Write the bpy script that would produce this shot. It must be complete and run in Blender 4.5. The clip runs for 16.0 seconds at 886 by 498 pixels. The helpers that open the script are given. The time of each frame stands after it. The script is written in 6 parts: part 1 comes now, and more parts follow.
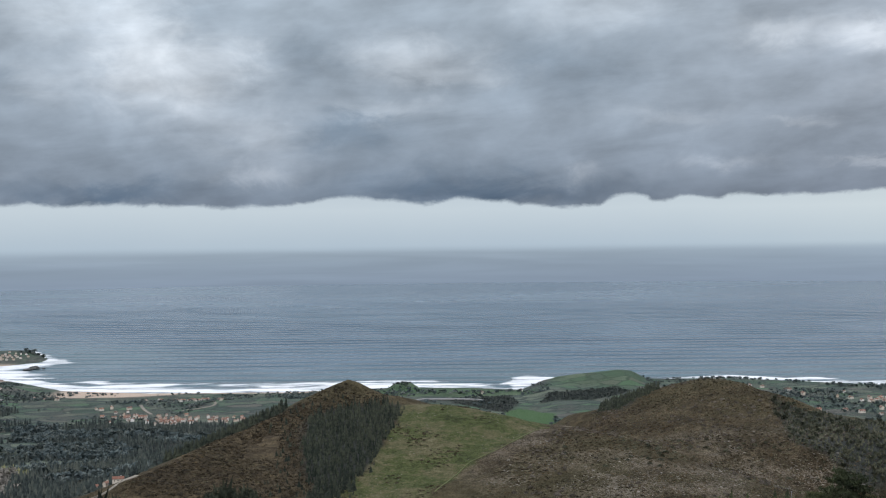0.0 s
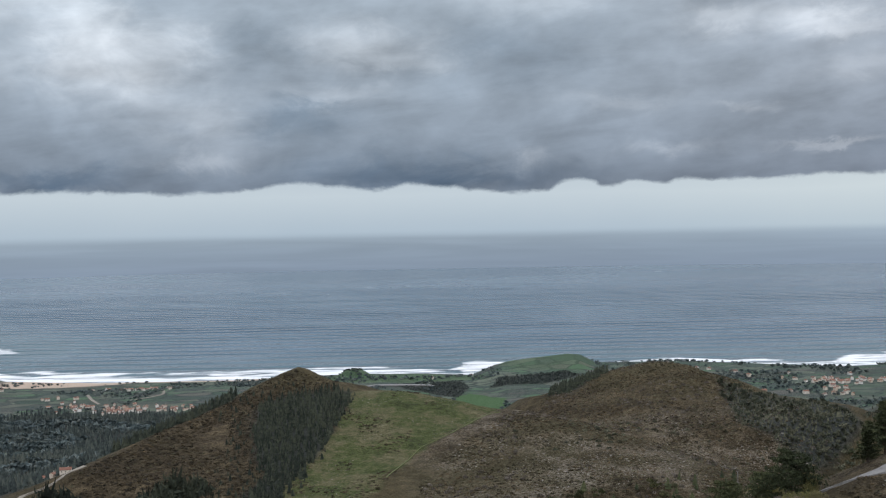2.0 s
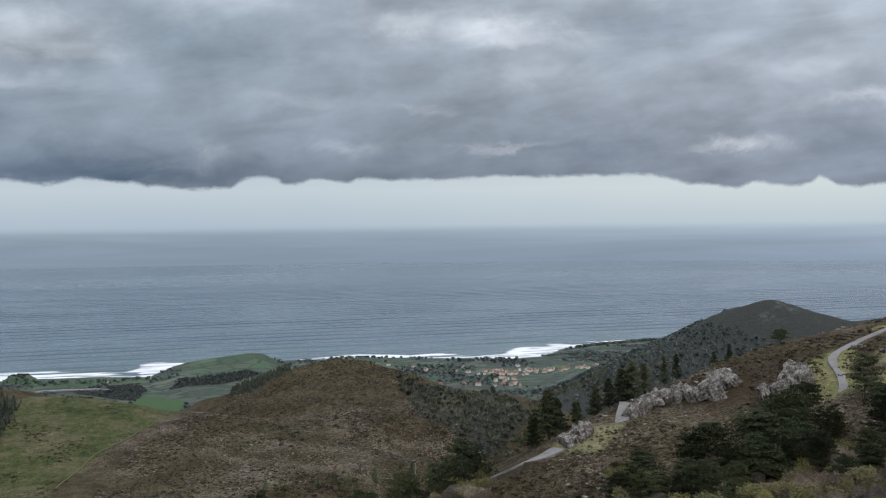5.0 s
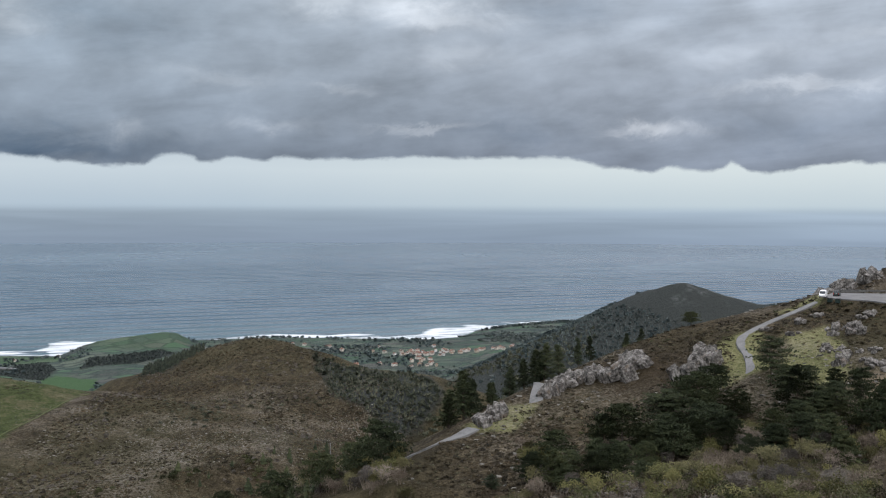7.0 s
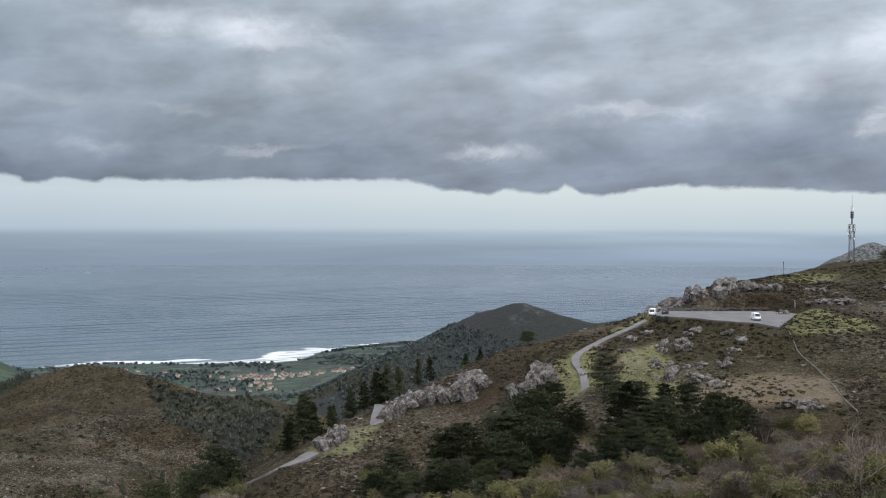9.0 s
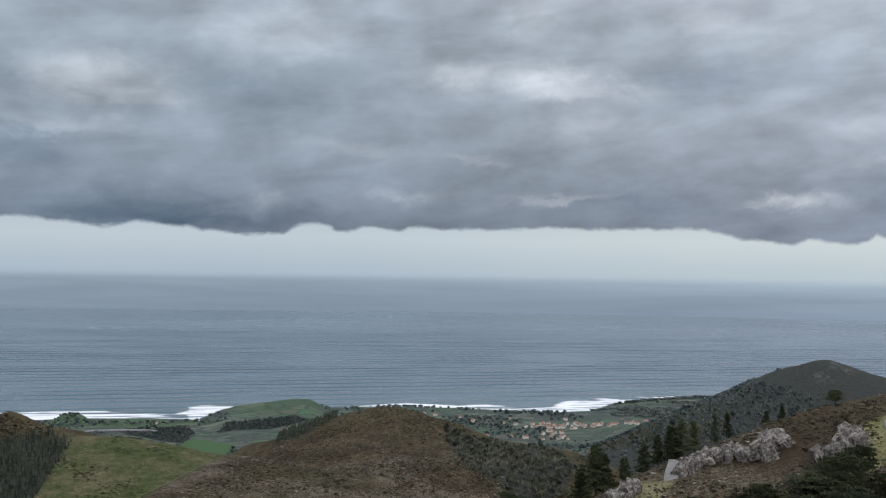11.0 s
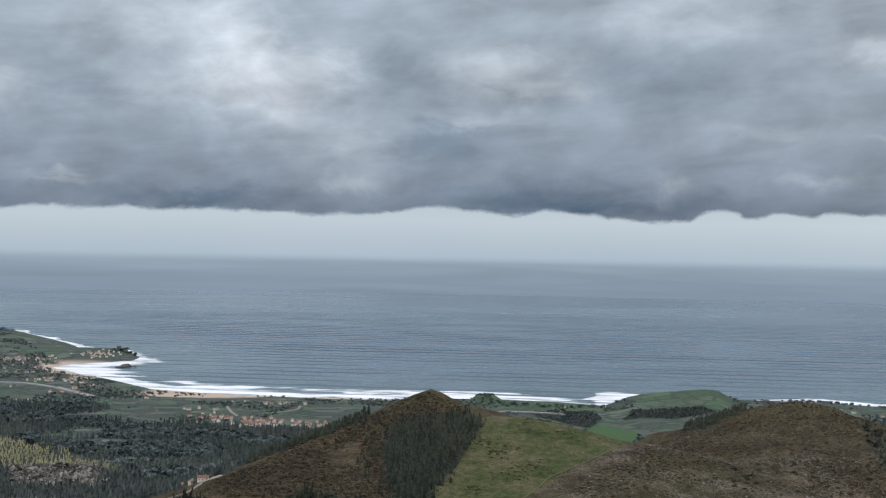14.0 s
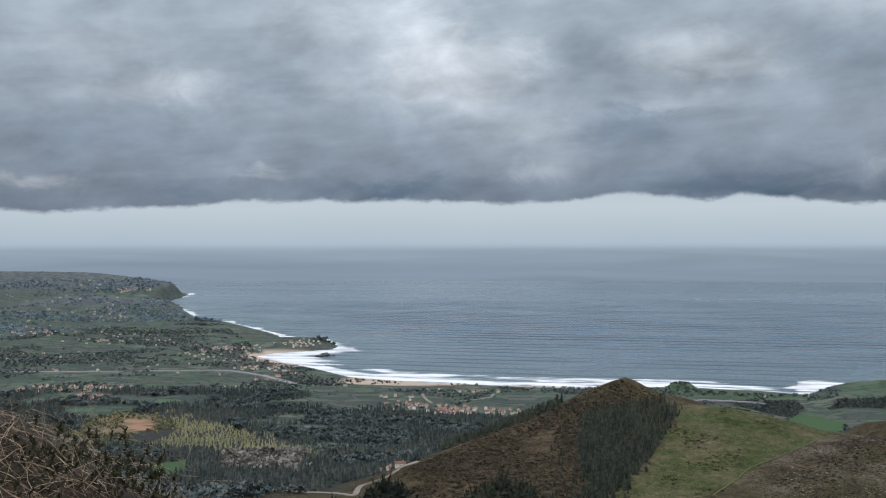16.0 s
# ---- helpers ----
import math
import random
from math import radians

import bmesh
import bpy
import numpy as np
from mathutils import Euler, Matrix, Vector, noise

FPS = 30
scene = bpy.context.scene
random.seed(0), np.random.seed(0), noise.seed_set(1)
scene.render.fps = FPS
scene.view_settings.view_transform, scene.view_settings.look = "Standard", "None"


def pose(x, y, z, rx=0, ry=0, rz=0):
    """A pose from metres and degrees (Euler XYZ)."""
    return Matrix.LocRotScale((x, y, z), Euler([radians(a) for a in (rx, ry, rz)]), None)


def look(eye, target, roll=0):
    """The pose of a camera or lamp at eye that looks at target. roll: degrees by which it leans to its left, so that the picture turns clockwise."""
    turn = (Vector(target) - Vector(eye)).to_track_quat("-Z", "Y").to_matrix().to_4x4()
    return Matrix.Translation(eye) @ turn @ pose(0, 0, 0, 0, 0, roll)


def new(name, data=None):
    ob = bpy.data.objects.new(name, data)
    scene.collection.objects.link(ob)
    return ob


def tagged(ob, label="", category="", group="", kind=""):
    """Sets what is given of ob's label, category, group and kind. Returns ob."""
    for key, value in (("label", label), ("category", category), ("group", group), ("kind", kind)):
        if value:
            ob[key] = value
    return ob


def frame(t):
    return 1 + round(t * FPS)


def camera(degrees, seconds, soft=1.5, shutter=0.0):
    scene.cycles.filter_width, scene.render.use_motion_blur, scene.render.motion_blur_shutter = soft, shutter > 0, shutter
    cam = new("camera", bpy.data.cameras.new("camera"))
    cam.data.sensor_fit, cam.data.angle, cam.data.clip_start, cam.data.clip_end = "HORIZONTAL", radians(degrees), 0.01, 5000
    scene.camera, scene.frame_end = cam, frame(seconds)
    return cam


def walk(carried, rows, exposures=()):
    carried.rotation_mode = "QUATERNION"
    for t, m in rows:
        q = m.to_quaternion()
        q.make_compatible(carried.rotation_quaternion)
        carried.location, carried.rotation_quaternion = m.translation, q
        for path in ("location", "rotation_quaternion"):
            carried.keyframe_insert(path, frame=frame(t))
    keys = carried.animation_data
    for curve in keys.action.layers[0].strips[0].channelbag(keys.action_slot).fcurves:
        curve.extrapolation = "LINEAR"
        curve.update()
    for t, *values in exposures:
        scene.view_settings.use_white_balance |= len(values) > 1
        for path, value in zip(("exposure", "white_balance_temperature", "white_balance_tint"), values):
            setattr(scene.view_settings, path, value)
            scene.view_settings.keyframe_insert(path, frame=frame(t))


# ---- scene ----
cam = camera(43.25, 16.0, soft=1.15)
PATH = [
    (0.0, pose(0, 0, 160, 89.88, 0.67, -0.00)),
    (0.5, pose(0, 0, 160, 89.73, 0.85, 0.40)),
    (1.0, pose(0, 0, 160, 89.51, 0.84, 0.61)),
    (1.5, pose(0, 0, 160, 89.29, 0.96, 0.05)),
    (2.0, pose(0, 0, 160, 89.12, 1.04, -2.58)),
    (2.5, pose(0, 0, 160, 88.92, 1.11, -6.80)),
    (3.0, pose(0, 0, 160, 88.71, 0.98, -11.34)),
    (3.5, pose(0, 0, 160, 88.67, 0.69, -15.16)),
    (4.0, pose(0, 0, 160, 88.77, 0.53, -17.41)),
    (4.2, pose(0, 0, 160, 88.86, 0.60, -18.03)),
    (6.3, pose(0, 0, 160, 88.18, 0.38, -19.42)),
    (6.5, pose(0, 0, 160, 88.02, 0.22, -19.93)),
    (7.0, pose(0, 0, 160, 87.81, -0.23, -22.94)),
    (7.5, pose(0, 0, 160, 87.88, -0.75, -28.23)),
    (8.0, pose(0, 0, 160, 88.16, -0.59, -32.20)),
    (8.2, pose(0, 0, 160, 88.35, -0.58, -32.91)),
    (10.3, pose(0, 0, 160, 91.15, -0.41, -22.32)),
    (10.5, pose(0, 0, 160, 91.38, -0.81, -20.53)),
    (11.0, pose(0, 0, 160, 91.37, -0.83, -16.15)),
    (11.5, pose(0, 0, 160, 91.14, -0.77, -11.41)),
    (12.0, pose(0, 0, 160, 90.91, -0.83, -6.57)),
    (12.5, pose(0, 0, 160, 90.74, -0.99, -3.13)),
    (13.0, pose(0, 0, 160, 90.62, -1.10, -0.23)),
    (13.5, pose(0, 0, 160, 90.54, -1.07, 2.20)),
    (14.0, pose(0, 0, 160, 90.44, -1.02, 4.43)),
    (14.5, pose(0, 0, 160, 90.36, -0.91, 6.83)),
    (15.0, pose(0, 0, 160, 90.24, -0.76, 9.90)),
    (15.5, pose(0, 0, 160, 89.99, -0.37, 12.38)),
    (16.0, pose(0, 0, 160, 89.76, 0.08, 14.14)),
]
EXPOSURES = [(0.0, 0.08), (2.5, 0.05), (4.0, 0.03), (6.4, 0.06), (7.2, 0.15), (8.2, 0.17), (10.4, -0.02), (12.0, 0.0), (16.0, 0.02)]
walk(cam, PATH, EXPOSURES)

HIGH = 160.0   # the eye above the sea


def smooth(x, lo, hi):
    t = np.clip((np.asarray(x, float) - lo) / (hi - lo), 0, 1)
    return t * t * (3 - 2 * t)


# ---- world: a low overcast deck over a pale strip of clear air ----
class Nodes:
    """Short hand for node trees: every call adds a node and returns its first output."""

    def __init__(self, tree):
        self.tree = tree
        tree.nodes.clear()

    def add(self, kind, ins=(), out=0, operation="", use_clamp=False, interpolation_type="", feature=""):
        n = self.tree.nodes.new(kind)
        if operation:
            n.operation = operation
        if use_clamp:
            n.use_clamp = True
        if interpolation_type:
            n.interpolation_type = interpolation_type
        if feature:
            n.feature = feature
        for key, v in (ins.items() if isinstance(ins, dict) else enumerate(ins)):
            if isinstance(v, bpy.types.NodeSocket):
                self.tree.links.new(v, n.inputs[key])
            elif v is not None:
                n.inputs[key].default_value = v
        return n.outputs[out] if len(n.outputs) else n

    def math(self, op, a, b=None, c=None, clamp=False):
        return self.add("ShaderNodeMath", [v for v in (a, b, c) if v is not None], operation=op, use_clamp=clamp)

    def vmath(self, op, *ins, out=0):
        return self.add("ShaderNodeVectorMath", ins, out, operation=op)

    def mapr(self, v, a, b, c=0.0, d=1.0, smoothly=True):
        return self.add("ShaderNodeMapRange", [v, a, b, c, d], interpolation_type="SMOOTHSTEP" if smoothly else "LINEAR")

    def noise(self, vec, scale, detail=4.0, rough=0.55, distort=0.0, out=0, **more):
        return self.add("ShaderNodeTexNoise", {"Vector": vec, "Scale": scale, "Detail": detail, "Roughness": rough,
                                               "Distortion": distort, **more}, out)

    def mix(self, f, a, b, blend="MIX"):
        n = self.tree.nodes.new("ShaderNodeMix")
        n.data_type, n.blend_type = "RGBA", blend
        for i, v in ((0, f), (6, a), (7, b)):
            if isinstance(v, bpy.types.NodeSocket):
                self.tree.links.new(v, n.inputs[i])
            else:
                n.inputs[i].default_value = v if i == 0 else (*v[:3], 1.0)
        return n.outputs[2]

    def ramp(self, f, stops):
        n = self.tree.nodes.new("ShaderNodeValToRGB")
        self.tree.links.new(f, n.inputs[0])
        e = n.color_ramp.elements
        while len(e) < len(stops):
            e.new(0.5)
        for el, (p, c) in zip(e, stops):
            el.position, el.color = p, (*c, 1.0) if len(c) == 3 else c
        return n.outputs[0]


world = bpy.data.worlds.new("overcast_sky")
scene.world = world
world.use_nodes = True
N = Nodes(world.node_tree)
way = N.add("ShaderNodeTexCoord")                       # Generated: the direction
xyz = N.tree.nodes.new("ShaderNodeSeparateXYZ")
N.tree.links.new(way, xyz.inputs[0])
wx, wy, wz = xyz.outputs
turn = N.math("MULTIPLY", N.math("ARCTAN2", N.math("MULTIPLY", wx, -1.0), wy), 57.29578)   # degrees to the west
rise = N.math("MULTIPLY", N.math("ARCSINE", wz), 57.29578)                                 # degrees up
# the deck as a flat sheet overhead, so that its billows crowd towards the horizon
up = N.math("ADD", N.math("MAXIMUM", wz, 0.0), 0.13)
deck = N.add("ShaderNodeCombineXYZ", [N.math("DIVIDE", wx, up), N.math("DIVIDE", wy, up), 3.7])
ang = N.add("ShaderNodeCombineXYZ", [N.math("MULTIPLY", turn, 0.13), N.math("MULTIPLY_ADD", turn, 0.016, N.math("MULTIPLY", rise, 0.24)), 0.3])
roll = N.noise(deck, 1.0, 3.0, 0.5, 0.0)
soft = N.noise(ang, 1.0, 5.0, 0.55, 0.15)
puff = N.noise(N.vmath("ADD", ang, (4.3, 1.7, 2.2)), 2.5, 5.0, 0.52, 0.2)
streak = N.noise(N.add("ShaderNodeCombineXYZ", [N.math("MULTIPLY", turn, 0.07), N.math("MULTIPLY_ADD", turn, 0.03, N.math("MULTIPLY", rise, 0.36)), 6.1]), 1.4, 6.0, 0.6, 0.5)
rag = N.noise(N.add("ShaderNodeCombineXYZ", [N.math("MULTIPLY", turn, 0.1), N.math("MULTIPLY", rise, 0.16), 5.0]), 5.5, 6.0, 0.62, 0.3)
# the deck's lower edge: degrees to the west, degrees up
EDGE_WEST = [(35.8, 1.72), (33.7, 1.52), (31.9, 1.73), (27.3, 1.9), (25.1, 2.14), (19.5, 2.19), (16.0, 2.25), (10.8, 2.1), (7.9, 2.2), (5.1, 2.61), (3.4, 2.38),
             (0.9, 2.23), (-0.5, 2.38), (-3.3, 2.24), (-6.0, 1.91), (-7.9, 2.02), (-8.6, 2.47), (-9.8, 2.59)]
EDGE_EAST = [(-9.8, 2.59), (-11.0, 2.18), (-12.1, 2.42), (-13.9, 2.27), (-14.5, 2.47), (-16.6, 2.36), (-22.4, 2.46), (-28.0, 2.45), (-29.9, 2.32), (-31.0, 2.0), (-33.4, 1.8),
             (-34.2, 2.03), (-36.0, 1.79), (-36.8, 1.86), (-37.5, 2.32), (-38.0, 1.84), (-39.1, 1.59), (-41.4, 1.97), (-42.8, 2.26), (-44.8, 2.04), (-48.3, 1.99), (-51.5, 1.8), (-54.5, 1.75)]
sweep = N.mapr(turn, 40.0, -60.0, 0.0, 1.0, False)


def edge_of(pairs):
    return N.ramp(sweep, [((40.0 - a) / 100.0, (h / 4, h / 4, h / 4)) for a, h in pairs])


base = N.math("MULTIPLY", N.math("ADD", edge_of(EDGE_WEST), N.math("SUBTRACT", edge_of(EDGE_EAST), 2.59 / 4)), 4.0)
base = N.math("ADD", base, N.math("MULTIPLY_ADD", rag, -0.7, 0.35))
under = N.mapr(N.math("SUBTRACT", rise, base), -0.12, 0.16)
cloud = N.ramp(N.mapr(rise, 0.0, 50.0, smoothly=False), [
    (0.0, (0.168, 0.202, 0.240)), (0.05, (0.186, 0.225, 0.263)), (0.09, (0.240, 0.287, 0.326)), (0.14, (0.292, 0.345, 0.383)),
    (0.26, (0.345, 0.405, 0.440)), (0.45, (0.75, 0.79, 0.83)), (1.0, (1.2, 1.24, 1.28))])
tone = N.math("ADD", N.mapr(roll, 0.25, 0.75, 0.95, 1.05, False), N.mapr(soft, 0.25, 0.75, -0.16, 0.16, False))
tone = N.math("ADD", tone, N.math("ADD", N.mapr(puff, 0.3, 0.7, -0.14, 0.14, False), N.mapr(streak, 0.3, 0.7, -0.12, 0.12, False)))
east = N.mapr(turn, -16.0, -42.0, 1.02, 1.25)
tone = N.math("MULTIPLY", N.math("MULTIPLY", tone, east), N.mapr(turn, -2.0, 16.0, 1.0, 1.08))
cloud = N.mix(1.0, cloud, N.add("ShaderNodeCombineXYZ", [N.math("MULTIPLY", tone, N.mapr(turn, 0.0, -35.0, 1.0, 1.05)), tone, N.math("MULTIPLY", tone, N.mapr(turn, 0.0, -35.0, 1.035, 1.02))]), "MULTIPLY")
# thin, bright places in the deck and heavy, dark ones: degrees west, degrees up, half widths, strength
THIN_WEST = [(34.2, 3.0, 1.9, 0.35, 0.15), (31.9, 9.8, 3.2, 1.01, 0.07), (29.8, 7.4, 3.5, 0.52, 0.09), (27.3, 7.9, 1.7, 0.64, 0.12), (23.2, 3.7, 1.2, 0.23, 0.1), (19.4, 8.4, 1.7, 0.87, 0.08),
             (18.3, 11.5, 3.8, 1.16, 0.14), (15.8, 8.7, 1.7, 1.45, 0.2), (14.5, 10.7, 1.6, 2.03, 0.17), (12.5, 8.1, 2.0, 1.74, 0.18), (10.8, 9.4, 1.7, 1.01, 0.12), (9.2, 3.7, 1.7, 0.41, 0.09),
             (9.0, 5.7, 2.2, 1.3, 0.11), (3.1, 7.1, 2.3, 0.41, 0.09), (1.4, 9.6, 2.6, 0.93, 0.15), (-1.4, 8.6, 2.6, 0.46, 0.1), (-7.3, 3.9, 0.7, 0.35, 0.07), (-7.4, 12.1, 3.2, 1.1, 0.1)]
THIN_EAST = [(-11.4, 6.5, 2.3, 0.35, 0.06), (-14.2, 4.0, 1.6, 0.29, 0.08), (-16.7, 10.3, 1.8, 0.64, 0.15), (-18.0, 6.0, 1.2, 0.23, 0.07), (-20.5, 13.1, 1.4, 0.72, 0.07), (-21.3, 9.8, 2.0, 0.68, 0.20),
             (-22.5, 4.1, 2.4, 0.19, 0.11), (-23.6, 7.5, 2.3, 0.55, 0.08), (-24.3, 9.3, 2.3, 0.46, 0.1), (-29.8, 12.9, 1.7, 0.72, 0.07), (-33.3, 3.8, 1.9, 0.36, 0.22), (-37.9, 7.6, 3.2, 0.46, 0.05),
             (-40.8, 5.8, 3.2, 0.32, 0.14), (-44.7, 8.4, 2.9, 0.41, 0.06), (-48.7, 7.4, 3.2, 0.81, 0.09), (-52.6, 8.9, 2.3, 0.87, 0.18), (-53.2, 5.0, 1.2, 0.75, 0.24)]
HEAVY = [(12.8, 11.5, 1.6, 1.01, -0.07), (22.3, 8.1, 1.7, 0.72, -0.05), (26.8, 2.6, 2.0, 0.58, -0.05), (16.4, 2.8, 3.8, 0.52, -0.08), (0.9, 3.2, 4.3, 0.81, -0.07), (31.9, 5.7, 4.6, 0.87, -0.04),
         (4.8, 5.9, 2.5, 0.95, -0.08), (6.5, 9.7, 1.7, 1.01, -0.05), (-6.3, 9.1, 3.8, 1.45, -0.06), (-5.5, 2.8, 4.0, 0.46, -0.06), (-29.0, 9.9, 2.6, 1.01, -0.10), (-34.7, 10.0, 2.0, 1.01, -0.05),
         (-27.0, 3.8, 2.9, 0.72, -0.05), (-39.1, 3.9, 2.9, 0.87, -0.05), (-47.5, 4.2, 3.8, 0.87, -0.07), (-50.4, 5.8, 1.7, 0.72, -0.06)]
curl = N.noise(N.add("ShaderNodeCombineXYZ", [N.math("MULTIPLY", turn, 0.30), N.math("MULTIPLY", rise, 0.48), 2.0]), 1.2, 6.0, 0.64, 0.5, out=1)
spot = N.vmath("ADD", N.add("ShaderNodeCombineXYZ", [turn, rise, 0.0]), N.vmath("MULTIPLY", N.vmath("SUBTRACT", curl, (0.5, 0.5, 0.5)), (5.0, 2.6, 0.0)))
glow = 0.0
for a, b, sa, sb, k in THIN_WEST + THIN_EAST + HEAVY:
    d = N.vmath("MULTIPLY_ADD", spot, (1 / sa, 1 / sb, 0.0), (-a / sa, -b / sb, 0.0))
    q = N.math("POWER", 0.45, N.vmath("DOT_PRODUCT", d, d, out=1))
    glow = N.math("MULTIPLY_ADD", q, k, glow)
glow = N.math("MULTIPLY", glow, N.mapr(puff, 0.3, 0.7, 0.65, 1.35, False))
cloud = N.mix(1.0, cloud, N.mix(1.0, N.add("ShaderNodeCombineXYZ", [glow, glow, glow]), (1.02, 1.0, 0.95), "MULTIPLY"), "ADD")
clear = N.ramp(N.mapr(N.math("ADD", rise, N.math("MULTIPLY_ADD", soft, 0.8, -0.4)), -0.5, 3.5, smoothly=False), [
    (0.0, (0.38, 0.47, 0.54)), (0.25, (0.43, 0.51, 0.565)), (0.6, (0.51, 0.58, 0.615)), (1.0, (0.46, 0.525, 0.565))])
air = N.tree.nodes.new("ShaderNodeTexSky")
air.sky_type, air.sun_disc, air.sun_elevation, air.sun_rotation = "NISHITA", False, radians(38), radians(200)
sky_tex = air.outputs[0]
clear = N.mix(1.0, clear, N.mix(1.0, sky_tex, (0.004, 0.004, 0.004), "MULTIPLY"), "ADD")
pale = N.mapr(turn, -5.0, -40.0, 1.0, 1.14)
clear = N.mix(1.0, clear, N.add("ShaderNodeCombineXYZ", [N.mapr(turn, -5.0, -40.0, 1.0, 1.18), pale, N.mapr(turn, -5.0, -40.0, 1.0, 1.07)]), "MULTIPLY")
sky = N.mix(under, clear, cloud)
# the sea past the sheet's rim, down from the horizon; haze, sheen blotches and a brighter east are painted in
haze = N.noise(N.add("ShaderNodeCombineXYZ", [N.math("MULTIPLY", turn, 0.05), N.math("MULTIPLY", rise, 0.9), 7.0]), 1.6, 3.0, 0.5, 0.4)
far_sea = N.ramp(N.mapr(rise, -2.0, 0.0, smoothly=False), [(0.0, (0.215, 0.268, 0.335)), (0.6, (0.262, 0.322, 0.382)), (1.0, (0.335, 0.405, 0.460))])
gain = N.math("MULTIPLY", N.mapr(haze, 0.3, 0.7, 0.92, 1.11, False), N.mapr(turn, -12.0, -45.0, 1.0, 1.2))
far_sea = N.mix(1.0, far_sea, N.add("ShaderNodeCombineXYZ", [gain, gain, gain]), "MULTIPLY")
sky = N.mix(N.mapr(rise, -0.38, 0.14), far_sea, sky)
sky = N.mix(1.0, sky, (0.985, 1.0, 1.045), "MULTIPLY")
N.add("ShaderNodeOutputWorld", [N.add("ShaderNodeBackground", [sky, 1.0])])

sun = new("sun", bpy.data.lights.new("sun", "SUN"))
sun.data.energy, sun.data.angle, sun.data.color = 0.9, radians(14), (1.0, 0.97, 0.93)
sun.matrix_world = look((0, 0, 0), (0.27, 0.74, -0.62))


# ---- plan: noise, coast, ridges ----
def lattice(ix, iy, seed):
    h = (ix.astype(np.int64) * 374761393 + iy.astype(np.int64) * 668265263 + seed * 1442695041) & 0x7FFFFFFF
    h = ((h ^ (h >> 13)) * 1274126177) & 0x7FFFFFFF
    return ((h ^ (h >> 16)) & 0xFFFF) / 65535.0


def vnoise(x, y, size, seed=0, octaves=4, gain=0.5):
    """Value noise, about -1 to 1, with features of that size in metres."""
    total, amp, norm = 0.0, 1.0, 0.0
    for o in range(octaves):
        u, v = np.asarray(x, float) / size + 17.3 * o, np.asarray(y, float) / size - 9.1 * o
        iu, iv = np.floor(u), np.floor(v)
        fu, fv = u - iu, v - iv
        fu, fv = fu * fu * (3 - 2 * fu), fv * fv * (3 - 2 * fv)
        a, b = lattice(iu, iv, seed + o), lattice(iu + 1, iv, seed + o)
        c, d = lattice(iu, iv + 1, seed + o), lattice(iu + 1, iv + 1, seed + o)
        total = total + amp * ((a * (1 - fu) + b * fu) * (1 - fv) + (c * (1 - fu) + d * fu) * fv - 0.5) * 2
        norm, amp, size = norm + amp, amp * gain, size / 2
    return total / norm


# the shore, from the far cape in the west to the east, then closed behind; placed to match the camera's view
COAST = [(-4700, 4000), (-3600, 3900), (-2400, 3480), (-1760, 3400), (-1694, 3334), (-1590, 3060), (-1500, 2760), (-1240, 2420),
         (-1129, 2249), (-1000, 2132), (-793, 1879), (-736, 1792), (-663, 1763), (-594, 1672), (-580, 1610), (-638, 1545),
         (-655, 1490), (-570, 1405), (-527, 1370), (-437, 1277), (-330, 1246), (-173, 1242), (-51, 1275), (33, 1264), (85, 1241),
         (120, 1330), (243, 1321), (343, 1318), (437, 1266), (500, 1234), (556, 1248), (605, 1312), (640, 1326), (731, 1352), (900, 1300),
         (2000, 900), (4700, 600)]
AROUND = [(4700, -4700), (-4700, -4700)]


def inside(x, y, ring):
    """Metres from the edge of a closed ring, positive within."""
    best, odd = np.full(np.shape(x), 1e9), np.zeros(np.shape(x), bool)
    for (ax, ay), (bx, by) in zip(ring, ring[1:] + ring[:1]):
        ux, uy = bx - ax, by - ay
        t = np.clip(((x - ax) * ux + (y - ay) * uy) / (ux * ux + uy * uy), 0, 1)
        best = np.minimum(best, (x - ax - t * ux) ** 2 + (y - ay - t * uy) ** 2)
        cross = (ay > y) != (by > y)
        odd ^= cross & (x < ux * (y - ay) / (uy if uy else 1e-9) + ax)
    return np.where(odd, 1, -1) * np.sqrt(best)


def shore(x, y):
    return inside(x, y, COAST + AROUND)


def along(x, y, line):
    """For a polyline of (x, y, ...): distance, signed side (right of the line positive), and how far past the line's ends."""
    best, side, beyond = np.full(np.shape(x), 1e18), np.zeros(np.shape(x)), np.zeros(np.shape(x))
    for a, b in zip(line, line[1:]):
        ux, uy = b[0] - a[0], b[1] - a[1]
        t = np.clip(((x - a[0]) * ux + (y - a[1]) * uy) / (ux * ux + uy * uy), 0, 1)
        dx, dy = x - a[0] - t * ux, y - a[1] - t * uy
        d2 = dx * dx + dy * dy
        near = d2 < best
        best = np.where(near, d2, best)
        past = (0 if a is line[0] else 1e9, 0 if b is line[-1] else 1e9)
        run = ((x - a[0]) * ux + (y - a[1]) * uy) / math.hypot(ux, uy)
        over = np.maximum(np.maximum(-run - past[0], run - math.hypot(ux, uy) - past[1]), 0)
        side = np.where(near, (uy * dx - ux * dy) / math.hypot(ux, uy) - 1.5 * over, side)
        beyond = np.where(near, over, beyond)
    return np.sqrt(best), side, beyond


